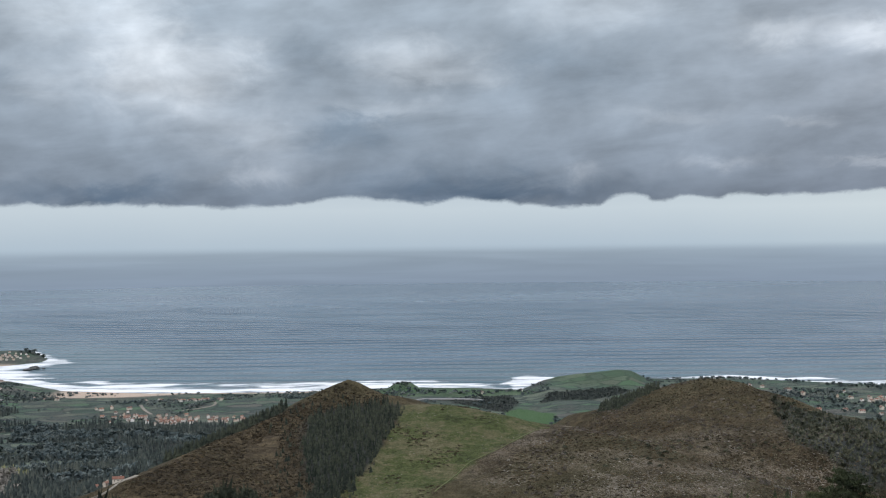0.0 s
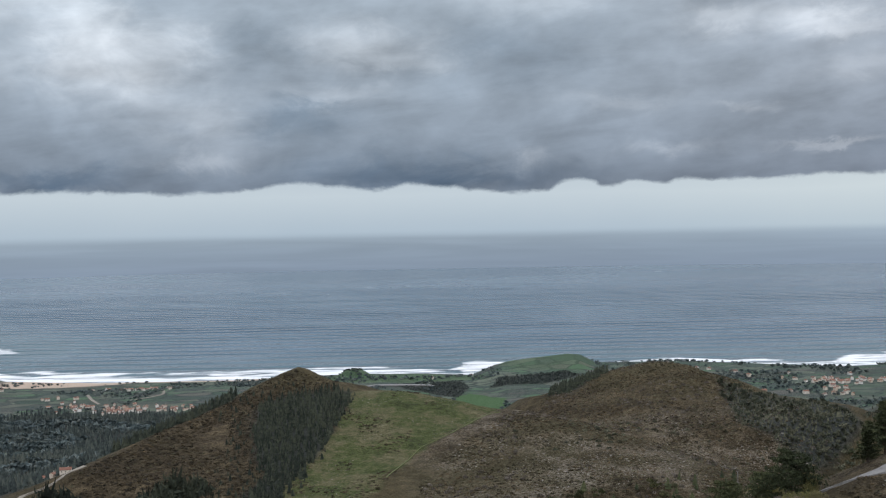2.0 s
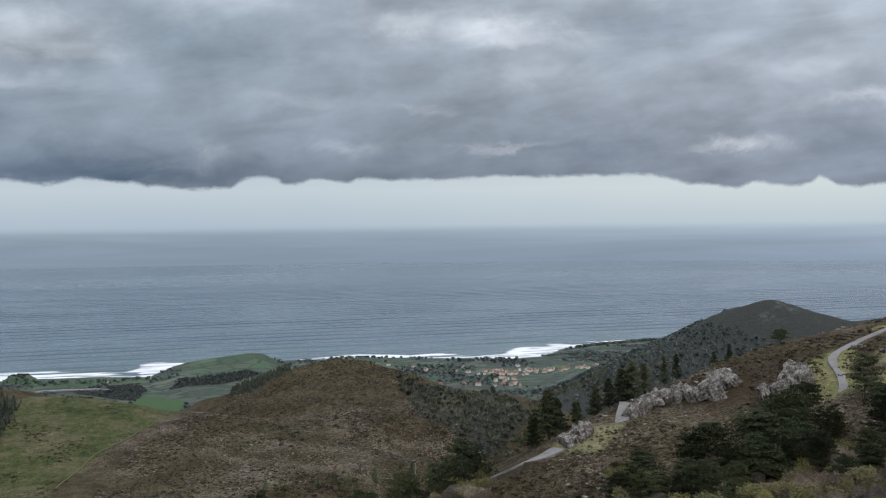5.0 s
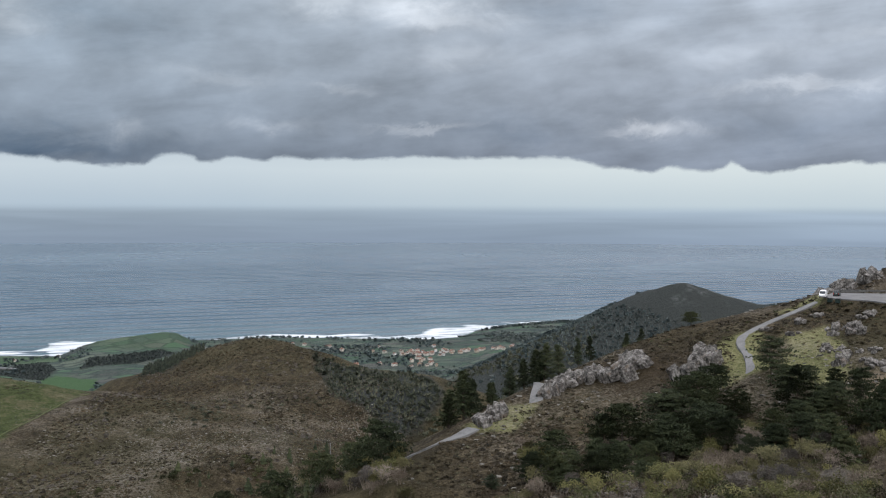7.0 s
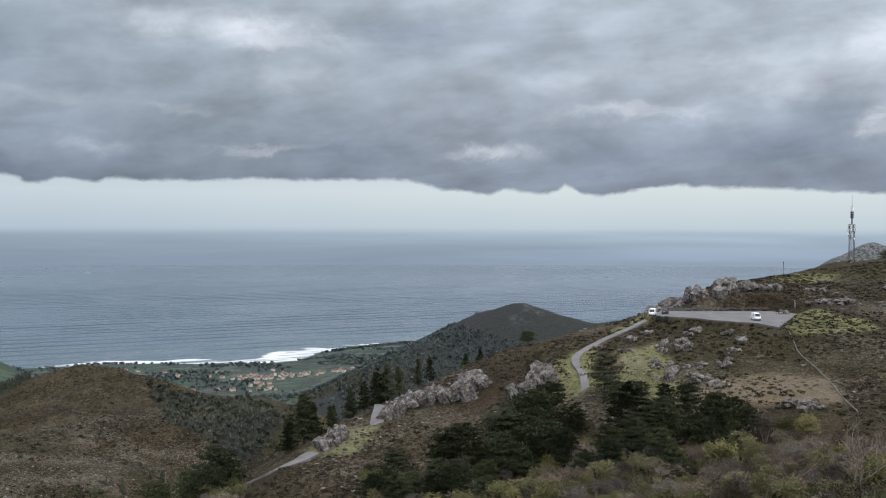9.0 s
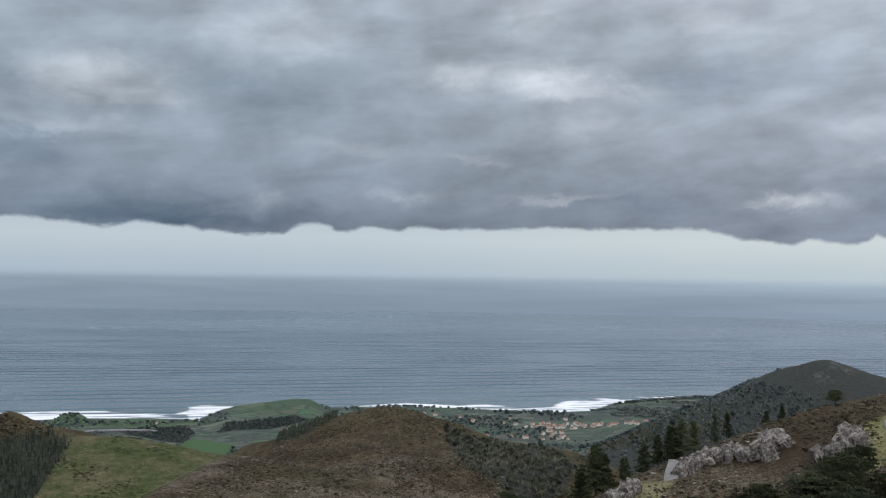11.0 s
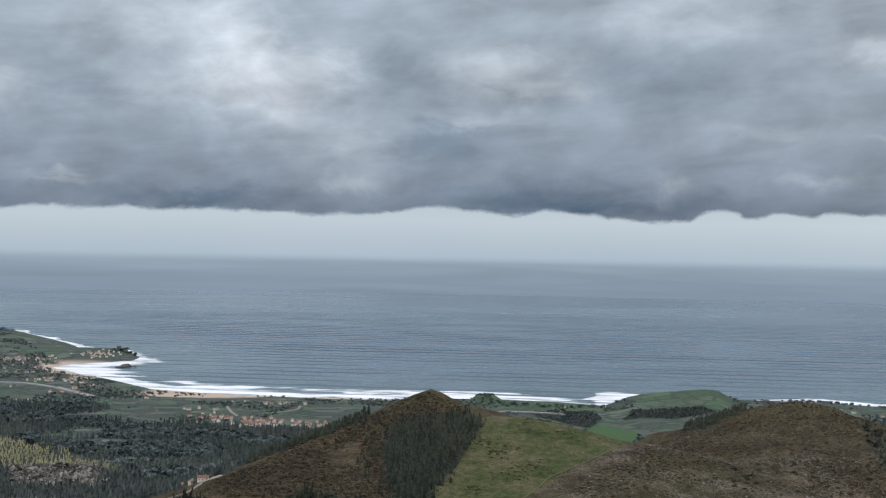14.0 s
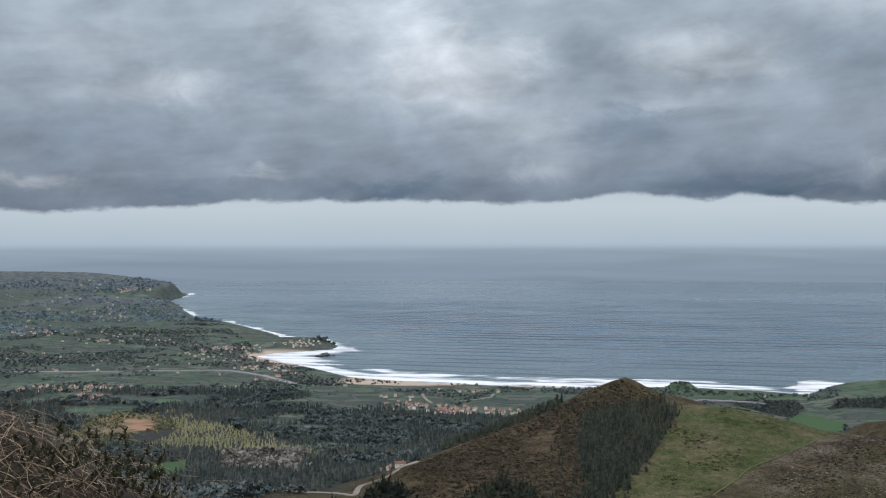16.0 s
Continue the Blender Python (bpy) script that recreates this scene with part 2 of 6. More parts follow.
def blend(x, y, line, step=3.5):
    """The line's third value, averaged over the line by nearness, so that it never jumps."""
    top, low = 0.0, 0.0
    for a, b in zip(line, line[1:]):
        n = max(1, int(math.hypot(b[0] - a[0], b[1] - a[1]) / step))
        n = min(n, 16)
        for i in range(n):
            t = (i + 0.5) / n
            d2 = (x - a[0] - t * (b[0] - a[0])) ** 2 + (y - a[1] - t * (b[1] - a[1])) ** 2
            w = math.hypot(b[0] - a[0], b[1] - a[1]) / n / (d2 + 5.0) ** 2.5
            top, low = top + w * (a[2] + t * (b[2] - a[2])), low + w
    return top / low


def crest(x, y, line, front, back, round_, drop=0.0, ends=0.45):
    """A ridge along a line that runs from west to east: front falls to the south, back to the north. drop: how the fall steepens."""
    d, side, past = along(x, y, line)
    z = blend(x, y, line)
    s = back + (front - back) * (0.5 + 0.5 * np.tanh(side / (round_ * 1.5)))
    return z - s * (np.sqrt(d * d + round_ * round_) - round_) - drop * d * d - ends * past


# crest lines set out from camera azimuth and elevation, to fit the view
PEAK = [(-127, 452, 66), (-106, 509, 70.5), (-75, 555, 79.5), (-64, 576, 84.0), (-56, 590, 87.2), (-51, 598, 88.4), (-46, 595, 86.4), (-37, 589, 82.5), (-23, 578, 79.0)]
MEADOW = [(-30, 578, 78.5), (-6, 560, 79.6), (14, 555, 78.4), (30, 549, 75.4), (52, 543, 70.4), (56, 529, 72.1), (72, 507, 71.6), (87, 480, 69.8), (101, 451, 67.5), (111, 418, 64.2)]
DOME = [(82, 640, 61.6), (112, 646, 72.3), (127, 648, 77.2), (138, 645, 80.3), (150, 641, 82.0), (160, 630, 81.9), (162, 621, 80.2), (172, 608, 78.6), (181, 595, 76.2), (188, 580, 71.8), (202, 556, 71.7), (215, 530, 72.0), (214, 512, 69.3)]
SHOULDER = [(88, 228, 97.5), (115, 250, 107.0), (135, 257, 112.5), (155, 263, 116.5), (166, 262, 120.5), (184, 262, 125.6), (209, 256, 131.5),
            (223, 250, 135.2), (240, 247, 137.0), (263, 260, 142.3), (296, 269, 144.0), (350, 282, 147.6), (369, 275, 149.0), (420, 262, 147.5)]
NEAR = [(95, 165, 109), (98, 115, 119), (106, 84, 124), (125, 70, 127), (180, 60, 133)]
CONE = [(545, 1040, 14), (532, 940, 43.0), (514, 858, 62.5), (496, 775, 81.5), (483, 723, 96.5), (489, 695, 103.8), (518, 680, 94.0), (547, 689, 86.0), (640, 700, 80)]
CRAGS = [(1155, 955, 124.0), (1176, 930, 145.0), (1186, 918, 150.0), (1197, 902, 139.0), (1211, 885, 143.5), (1240, 860, 134.0), (1400, 800, 150.0)]
CAPE = [(-2500, 2700, 96), (-2046, 2840, 83.0), (-1850, 2971, 78.0), (-1753, 3029, 66.0), (-1637, 3093, 44.0)]
BLUFF = [(-1900, 2050, 12), (-1578, 2191, 19), (-1459, 2272, 42.0), (-1374, 2324, 38.5), (-1275, 2375, 30.0)]
HEADLAND = [(112, 1246, 5), (122, 1246, 10.5), (153, 1244, 15.0), (193, 1240, 20.3), (206, 1238, 19.0)]
OUR_HILL = [(0.6, -1.2, 158.35), (30, -60, 164), (150, -160, 186), (900, -600, 230)]

# tarmac lines, west to east, placed to fit the camera's view
ROAD_LOW = [(93, 256), (96, 253), (99.5, 250), (103, 246), (108, 244), (114, 246)]
ROAD_MID = [(130, 247), (133, 252), (137, 258), (141, 266)]
ROAD_HIGH = [(171, 216), (173, 218), (176, 222), (179, 227), (181, 231.5), (184, 236), (188, 238.3), (194, 239.5), (202, 241), (209, 241.5), (217, 241)]
ROADS = [ROAD_LOW, ROAD_MID, ROAD_HIGH]
LOT = [(215, 237.5), (219, 228), (218, 219), (221.5, 208), (217, 196), (256, 224.5), (257.5, 236), (237, 247), (229, 252), (217, 244)]
LOT_LEVEL = 135.3


def height(x, y):
    x, y = np.asarray(x, float), np.asarray(y, float)
    r = np.hypot(x, y)
    s = shore(x, y)
    sandy = smooth(-x, 90, 160) * smooth(490 + x, 0, 40) * smooth(y, 1100, 1150) + smooth(-x, 500, 550) * smooth(700 + x, 0, 30) * smooth(y, 1350, 1390) * smooth(1580 - y, 0, 30)
    flat_shore = 1 - 0.62 * smooth(x + 180, 0, 50) * smooth(112 - x, 0, 25) * smooth(240 - s, 0, 140)
    plain = flat_shore * (6.5 * smooth(s, 0, 60) * (1 - sandy) + 6.5 * smooth(s, 45, 150) * sandy) + 3.0 * vnoise(x, y, 170, 3, 3) * smooth(s, 20, 160) + 0.6
    west = smooth(-x, 300, 1200) * smooth(s, 30, 500)
    plain = plain + west * (5 + 6 * vnoise(x, y, 420, 8, 3))
    plain = plain + 45 * (np.clip(1000 - 190 * smooth(x, -80, 20) - r, 0, 1000) / 500) ** 1.3
    plain = plain + smooth(r, 560, 700) * smooth(1000 - r, 0, 160) * (7 * vnoise(x, y, 120, 12, 3))
    cap = [plain,
           crest(x, y, PEAK, 0.19, 0.42, 3.0), crest(x, y, MEADOW, 0.115, 0.36, 16.0), crest(x, y, DOME, 0.135, 0.40, 9.0),
           crest(x, y, SHOULDER, 0.048, 0.50, 3.0, 0.00012), crest(x, y, CONE, 0.46, 0.40, 16.0), crest(x, y, CRAGS, 0.5, 0.5, 6.0),
           crest(x, y, CAPE, 0.16, 0.35, 25.0), crest(x, y, BLUFF, 0.10, 0.22, 30.0), crest(x, y, HEADLAND, 0.16, 0.5, 10.0),
           crest(x, y, NEAR, 0.16, 0.06, 6.0, 0.0006), crest(x, y, OUR_HILL, 0.55, 0.55, 3.0, 0.0, 0.0)]
    k = 1.2 + 0.004 * r
    top = np.max(cap, axis=0)
    z = top + k * np.log(sum(np.exp((c - top) / k) for c in cap)) - 0.0
    tip = 88.8 - 0.50 * np.hypot(x + 51, y - 598)
    z = z + 1.2 * np.log1p(np.exp(np.clip((tip - z) / 1.2, -30, 30)))
    flat = smooth(inside(x, y, LOT), -6, 1)
    z = z * (1 - flat) + LOT_LEVEL * flat
    # a knoll at the water's edge and the village cape
    z = z + 7.5 * np.exp(-(((x + 45) / 16) ** 2 + ((y - 1230) / 13) ** 2) ** 2.0)
    z = z + 9.0 * np.exp(-(((x + 615) / 55) ** 2 + ((y - 1700) / 45) ** 2))
    hills = smooth(z, 25, 60) * (1 - flat)
    z = z + hills * (1.1 * vnoise(x, y, 26, 21, 4) * smooth(r, 20, 120) + 0.35 * vnoise(x, y, 5, 22, 3) * smooth(r, 4, 40))
    z = np.where(s < 0, np.minimum(z, np.maximum(s * 0.06, -8)), z * smooth(s, -2, 14) + 0.02 * np.minimum(s, 20) * (1 - flat))
    return z


# ---- materials ----
def material(name):
    m = bpy.data.materials.new(name)
    m.use_nodes = True
    return m, Nodes(m.node_tree)


def finish(n, color, rough=0.9, bump=None, height_=0.1, spec=0.3, metal=0.0, normal=None):
    if bump is not None:
        normal = n.add("ShaderNodeBump", {"Strength": 1.0, "Distance": height_, "Height": bump})
    ins = {"Base Color": color if isinstance(color, bpy.types.NodeSocket) else (*color, 1.0), "Roughness": rough,
           "Specular IOR Level": spec, "Metallic": metal}
    if normal is not None:
        ins["Normal"] = normal
    n.add("ShaderNodeOutputMaterial", [n.add("ShaderNodeBsdfPrincipled", ins)])


def attribute(n, name):
    a = n.tree.nodes.new("ShaderNodeAttribute")
    a.attribute_name = name
    return a.outputs["Fac"]


def leafy(name, dark, mid, light, scale=0.6, wander=0.15, rough=0.85):
    """Foliage, bark or scrub: three tones over two sizes of noise, shifted from piece to piece."""
    m, n = material(name)
    p = n.add("ShaderNodeNewGeometry")
    isle = n.add("ShaderNodeNewGeometry", out=8)
    thing = n.add("ShaderNodeObjectInfo", out=5)
    f = n.math("ADD", n.math("MULTIPLY", n.noise(p, scale, 3.0), 0.55), n.math("MULTIPLY", n.noise(p, scale * 0.08, 2.0), 0.45))
    f = n.math("ADD", f, n.math("MULTIPLY", n.math("SUBTRACT", isle, 0.5), wander))
    f = n.math("ADD", f, n.math("MULTIPLY", n.math("SUBTRACT", thing, 0.5), wander))
    col = n.ramp(f, [(0.3, dark), (0.5, mid), (0.72, light)])
    finish(n, col, rough, n.noise(p, scale * 4, 2.0), 0.05, 0.25)
    return m


def make_ground():
    m, n = material("hill_ground")
    p = n.add("ShaderNodeNewGeometry")
    n0, n1 = n.noise(p, 0.011, 4.0), n.noise(p, 0.055, 5.0, 0.6)
    n2, n3 = n.noise(p, 0.28, 5.0, 0.65), n.noise(p, 1.3, 4.0, 0.65)
    f = n.math("ADD", n.math("MULTIPLY", n1, 0.30), n.math("ADD", n.math("MULTIPLY", n2, 0.36), n.math("MULTIPLY", n3, 0.34)))
    f = n.mapr(f, 0.33, 0.67, 0.30, 0.70, False)
    f = n.math("ADD", f, n.math("MULTIPLY", n.math("SUBTRACT", n.noise(p, 4.5, 3.0, 0.7), 0.5), 0.22))
    heath = n.ramp(f, [(0.36, (0.015, 0.012, 0.007)), (0.44, (0.036, 0.028, 0.016)), (0.51, (0.060, 0.047, 0.028)), (0.58, (0.093, 0.073, 0.043)), (0.68, (0.19, 0.155, 0.10))])
    heath = n.mix(n.mapr(n0, 0.4, 0.62), heath, n.mix(0.4, heath, (0.062, 0.058, 0.026)))
    turf = n.ramp(f, [(0.36, (0.020, 0.029, 0.010)), (0.44, (0.048, 0.060, 0.021)), (0.52, (0.077, 0.095, 0.033)), (0.60, (0.113, 0.128, 0.051)), (0.68, (0.19, 0.185, 0.10))])
    cells = n.tree.nodes.new("ShaderNodeTexVoronoi")
    warp = n.vmath("MULTIPLY_ADD", n.noise(p, 0.02, 2.0, out=1), (34.0, 34.0, 0.0), p)
    n.tree.links.new(n.vmath("MULTIPLY", warp, (0.040, 0.066, 0.0)), cells.inputs["Vector"])
    cells.inputs["Scale"].default_value = 1.0
    edge = n.add("ShaderNodeTexVoronoi", {"Vector": n.vmath("MULTIPLY", warp, (0.040, 0.066, 0.0)), "Scale": 1.0}, feature="DISTANCE_TO_EDGE")
    sep = n.tree.nodes.new("ShaderNodeSeparateXYZ")
    n.tree.links.new(cells.outputs["Color"], sep.inputs[0])
    # field tones, with some distance haze mixed in as blue and grey
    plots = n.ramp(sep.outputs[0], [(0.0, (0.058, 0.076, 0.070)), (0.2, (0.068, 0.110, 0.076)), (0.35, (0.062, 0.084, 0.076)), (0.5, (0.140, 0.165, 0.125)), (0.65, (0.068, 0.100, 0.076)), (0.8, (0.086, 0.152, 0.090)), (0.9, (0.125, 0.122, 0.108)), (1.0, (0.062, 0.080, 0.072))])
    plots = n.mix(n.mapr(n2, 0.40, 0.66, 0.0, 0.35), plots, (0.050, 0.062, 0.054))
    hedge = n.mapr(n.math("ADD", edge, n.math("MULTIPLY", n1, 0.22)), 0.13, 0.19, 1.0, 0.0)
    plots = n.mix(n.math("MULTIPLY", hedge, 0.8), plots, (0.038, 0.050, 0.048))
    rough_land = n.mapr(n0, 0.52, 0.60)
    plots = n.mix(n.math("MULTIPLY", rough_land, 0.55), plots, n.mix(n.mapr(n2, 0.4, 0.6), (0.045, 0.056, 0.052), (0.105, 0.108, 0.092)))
    heath = n.mix(n.mapr(attribute(n, "moor"), 0.0, 1.0, 0.0, 0.88), heath, n.mix(n3, (0.012, 0.010, 0.006), (0.078, 0.056, 0.032)))
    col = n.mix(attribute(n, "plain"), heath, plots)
    duff = n.mix(n2, (0.028, 0.034, 0.032), (0.056, 0.060, 0.054))
    col = n.mix(attribute(n, "wood"), col, duff)
    # far cape and bluff: aerial haze painted as a blue-grey ground tint
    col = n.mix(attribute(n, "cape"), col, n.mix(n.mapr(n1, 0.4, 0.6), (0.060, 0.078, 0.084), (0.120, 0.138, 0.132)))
    worn = n.mapr(n.math("ADD", n.math("MULTIPLY", n1, 0.6), n.math("MULTIPLY", n2, 0.4)), 0.44, 0.58)
    turf = n.mix(n.math("MULTIPLY", worn, 0.8), turf, n.ramp(f, [(0.38, (0.035, 0.032, 0.018)), (0.52, (0.090, 0.082, 0.045)), (0.66, (0.17, 0.15, 0.095))]))
    col = n.mix(attribute(n, "turf"), col, turf)
    col = n.mix(attribute(n, "lawn"), col, n.ramp(f, [(0.36, (0.075, 0.08, 0.034)), (0.5, (0.18, 0.178, 0.078)), (0.66, (0.28, 0.26, 0.135))]))
    col = n.mix(attribute(n, "green"), col, n.mix(n2, (0.050, 0.098, 0.044), (0.072, 0.128, 0.056)))
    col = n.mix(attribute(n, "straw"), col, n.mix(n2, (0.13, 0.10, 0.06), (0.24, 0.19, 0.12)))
    stones = n.mapr(n.math("ADD", n.math("MULTIPLY", n3, 0.6), n.math("MULTIPLY", n1, 0.4)), 0.48, 0.58)
    col = n.mix(n.math("MULTIPLY", attribute(n, "rocky"), stones), col, n.mix(n2, (0.14, 0.124, 0.10), (0.29, 0.262, 0.225)))
    col = n.mix(attribute(n, "crag"), col, n.mix(n.mapr(n2, 0.4, 0.6), (0.055, 0.062, 0.055), (0.20, 0.205, 0.205)))
    # bare orange soil of the clearing, with the sun on it in the colour
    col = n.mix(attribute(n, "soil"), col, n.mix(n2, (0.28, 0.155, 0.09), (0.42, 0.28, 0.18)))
    col = n.mix(attribute(n, "sand"), col, n.mix(n1, (0.42, 0.335, 0.26), (0.53, 0.435, 0.35)))
    bump = n.math("ADD", n.math("MULTIPLY", n2, 1.0), n.math("MULTIPLY", n3, 0.5))
    finish(n, col, 0.95, bump, 2.4, 0.12)
    return m


def make_sea():
    m, n = material("sea_water")
    p = n.add("ShaderNodeNewGeometry")
    drift = n.vmath("MULTIPLY_ADD", n.noise(n.vmath("MULTIPLY", p, (0.0035, 0.006, 0.0)), 1.0, 2.0, out=1), (0.0, 34.0, 0.0), p)
    swell = n.tree.nodes.new("ShaderNodeTexWave")
    swell.wave_type, swell.bands_direction, swell.wave_profile = "BANDS", "Y", "SIN"
    n.tree.links.new(n.vmath("MULTIPLY", drift, (0.0004, 0.0062, 0.0)), swell.inputs["Vector"])
    for key, v in (("Scale", 1.0), ("Distortion", 1.6), ("Detail", 2.0), ("Detail Scale", 1.1)):
        swell.inputs[key].default_value = v
    sets = n.noise(n.vmath("MULTIPLY", p, (0.004, 0.007, 0.0)), 1.0, 3.0, 0.6)
    chop = n.noise(n.vmath("MULTIPLY", p, (0.0025, 0.022, 0.0)), 1.0, 3.0, 0.6)
    wind = n.noise(n.vmath("MULTIPLY", p, (0.0006, 0.0013, 0.0)), 1.0, 4.0, 0.55, 0.9)
    col = n.mix(n.mapr(wind, 0.36, 0.62), (0.042, 0.084, 0.124), (0.072, 0.122, 0.162))
    col = n.mix(n.math("MULTIPLY", attribute(n, "shallow"), 0.55), col, (0.09, 0.145, 0.16))
    foam = n.noise(n.vmath("MULTIPLY", p, (0.010, 0.055, 0.0)), 1.0, 6.0, 0.66, 0.5)
    foam = n.mapr(n.math("ADD", foam, n.math("MULTIPLY_ADD", attribute(n, "surf"), 0.50, -0.45)), 0.38, 0.60)
    foam = n.math("MULTIPLY", foam, n.mapr(attribute(n, "surf"), 0.0, 0.1))
    h = n.math("ADD", n.math("MULTIPLY", swell.outputs["Fac"], n.mapr(sets, 0.35, 0.65, 7.0, 17.0)), n.math("MULTIPLY", chop, 1.2))
    away = n.mapr(n.vmath("LENGTH", p, out=1), 2300.0, 4300.0, 1.0, 0.0)
    h = n.math("MULTIPLY", h, away)
    normal = n.add("ShaderNodeBump", {"Strength": 1.0, "Distance": 1.0, "Height": h})
    water = n.add("ShaderNodeBsdfPrincipled", {"Base Color": col, "Roughness": n.mapr(wind, 0.3, 0.7, 0.18, 0.30), "IOR": 1.33, "Normal": normal})
    white = n.add("ShaderNodeBsdfPrincipled", {"Base Color": n.mix(n.noise(n.vmath("MULTIPLY", p, (0.03, 0.12, 0.0)), 1.0, 4.0), (0.50, 0.55, 0.58), (0.86, 0.87, 0.87)), "Roughness": 0.9})
    n.add("ShaderNodeOutputMaterial", [n.add("ShaderNodeMixShader", [foam, water, white])])
    return m


def plain(name, color, color2=None, scale=2.0, rough=0.8, spec=0.3, metal=0.0, bump=0.02):
    m, n = material(name)
    p = n.add("ShaderNodeNewGeometry")
    f = n.math("ADD", n.math("MULTIPLY", n.noise(p, scale, 4.0), 0.6), n.math("MULTIPLY", n.noise(p, scale * 7, 3.0), 0.4))
    finish(n, n.mix(n.mapr(f, 0.35, 0.65), color, color2 or color), rough, f, bump, spec, metal)
    return m


GROUND, SEA = make_ground(), make_sea()
NEEDLES = leafy("pine_needles", (0.0157, 0.0226, 0.0114), (0.0347, 0.0443, 0.02), (0.0738, 0.0806, 0.0343), 0.7)
# far foliage, lifted and blued: the haze of distance is in its colour
HAZY_WOOD = leafy("wood_far", (0.041, 0.0599, 0.0631), (0.082, 0.1073, 0.1057), (0.1639, 0.1814, 0.1624), 0.12, 0.3)
PLANTATION = leafy("plantation_needles", (0.0216, 0.0306, 0.0297), (0.045, 0.0585, 0.054), (0.0828, 0.0954, 0.0792), 0.12, 0.3)
LEAVES = leafy("broad_leaves", (0.0218, 0.0276, 0.0109), (0.0436, 0.0494, 0.0182), (0.0834, 0.0834, 0.0327), 0.6, 0.25)
GORSE = leafy("gorse_leaves", (0.0768, 0.0824, 0.0283), (0.1535, 0.1456, 0.0566), (0.266, 0.2426, 0.099), 0.9, 0.25)
PINE_DARK = leafy("pine_needles_dark", (0.0106, 0.0159, 0.0116), (0.0234, 0.0309, 0.0213), (0.0478, 0.0553, 0.0361), 0.5, 0.3)
HEATHER = leafy("heather", (0.0143, 0.0127, 0.0085), (0.0359, 0.0288, 0.0161), (0.0763, 0.0577, 0.0331), 0.8, 0.35)
OLIVE = leafy("olive_leaves", (0.0789, 0.0728, 0.0347), (0.1328, 0.1213, 0.0569), (0.201, 0.1837, 0.0903), 0.8, 0.35)
OCHRE = leafy("withered_gorse", (0.0498, 0.0356, 0.0188), (0.1038, 0.0751, 0.0405), (0.1827, 0.1351, 0.0758), 0.8, 0.4)
DULL = leafy("dull_gorse", (0.0532, 0.0515, 0.0309), (0.1098, 0.1047, 0.0635), (0.1845, 0.1716, 0.1098), 0.8, 0.4)
MID_WOOD = leafy("wood_mid", (0.033, 0.0395, 0.0275), (0.0605, 0.0676, 0.045), (0.1155, 0.1148, 0.075), 0.3, 0.3)
# farthest trees, paler and bluer still with painted haze
HAZY_CAPE_WOOD = leafy("wood_cape", (0.1029, 0.1525, 0.1951), (0.1777, 0.2415, 0.2926), (0.2851, 0.3558, 0.3959), 0.08, 0.3)
GREYBUSH = leafy("bare_scrub", (0.0525, 0.0465, 0.039), (0.105, 0.0915, 0.0765), (0.1762, 0.1537, 0.129), 0.9, 0.3)
BARK = leafy("bark", (0.03, 0.022, 0.016), (0.065, 0.05, 0.038), (0.11, 0.095, 0.08), 2.5, 0.1)
TWIGS = leafy("bare_twigs", (0.0942, 0.0728, 0.0539), (0.1714, 0.1371, 0.1046), (0.2656, 0.2228, 0.1757), 2.0, 0.25)


# ---- mesh helpers ----
def mesh_of(name, verts, faces, mat, smooth_=False):
    me = bpy.data.meshes.new(name)
    me.from_pydata([tuple(v) for v in verts], [], [tuple(f) for f in faces])
    me.materials.append(mat)
    if smooth_:
        me.polygons.foreach_set("use_smooth", np.ones(len(me.polygons), bool))
    me.update()
    return me


def quads(name, verts, rows, cols, closed, mat, smooth_=True):
    """A sheet of rows x cols points."""
    me = bpy.data.meshes.new(name)
    a = np.arange(rows * cols).reshape(rows, cols)
    b = np.concatenate([a, a[:, :1]], 1) if closed else a
    q = np.stack([b[:-1, :-1], b[:-1, 1:], b[1:, 1:], b[1:, :-1]], -1).reshape(-1, 4)
    me.vertices.add(len(verts))
    me.vertices.foreach_set("co", np.asarray(verts, np.float32).ravel())
    me.loops.add(q.size)
    me.loops.foreach_set("vertex_index", q.ravel().astype(np.int32))
    me.polygons.add(len(q))
    me.polygons.foreach_set("loop_start", np.arange(0, q.size, 4, dtype=np.int32))
    me.polygons.foreach_set("use_smooth", np.full(len(q), smooth_))
    me.materials.append(mat)
    me.update(calc_edges=True)
    return me


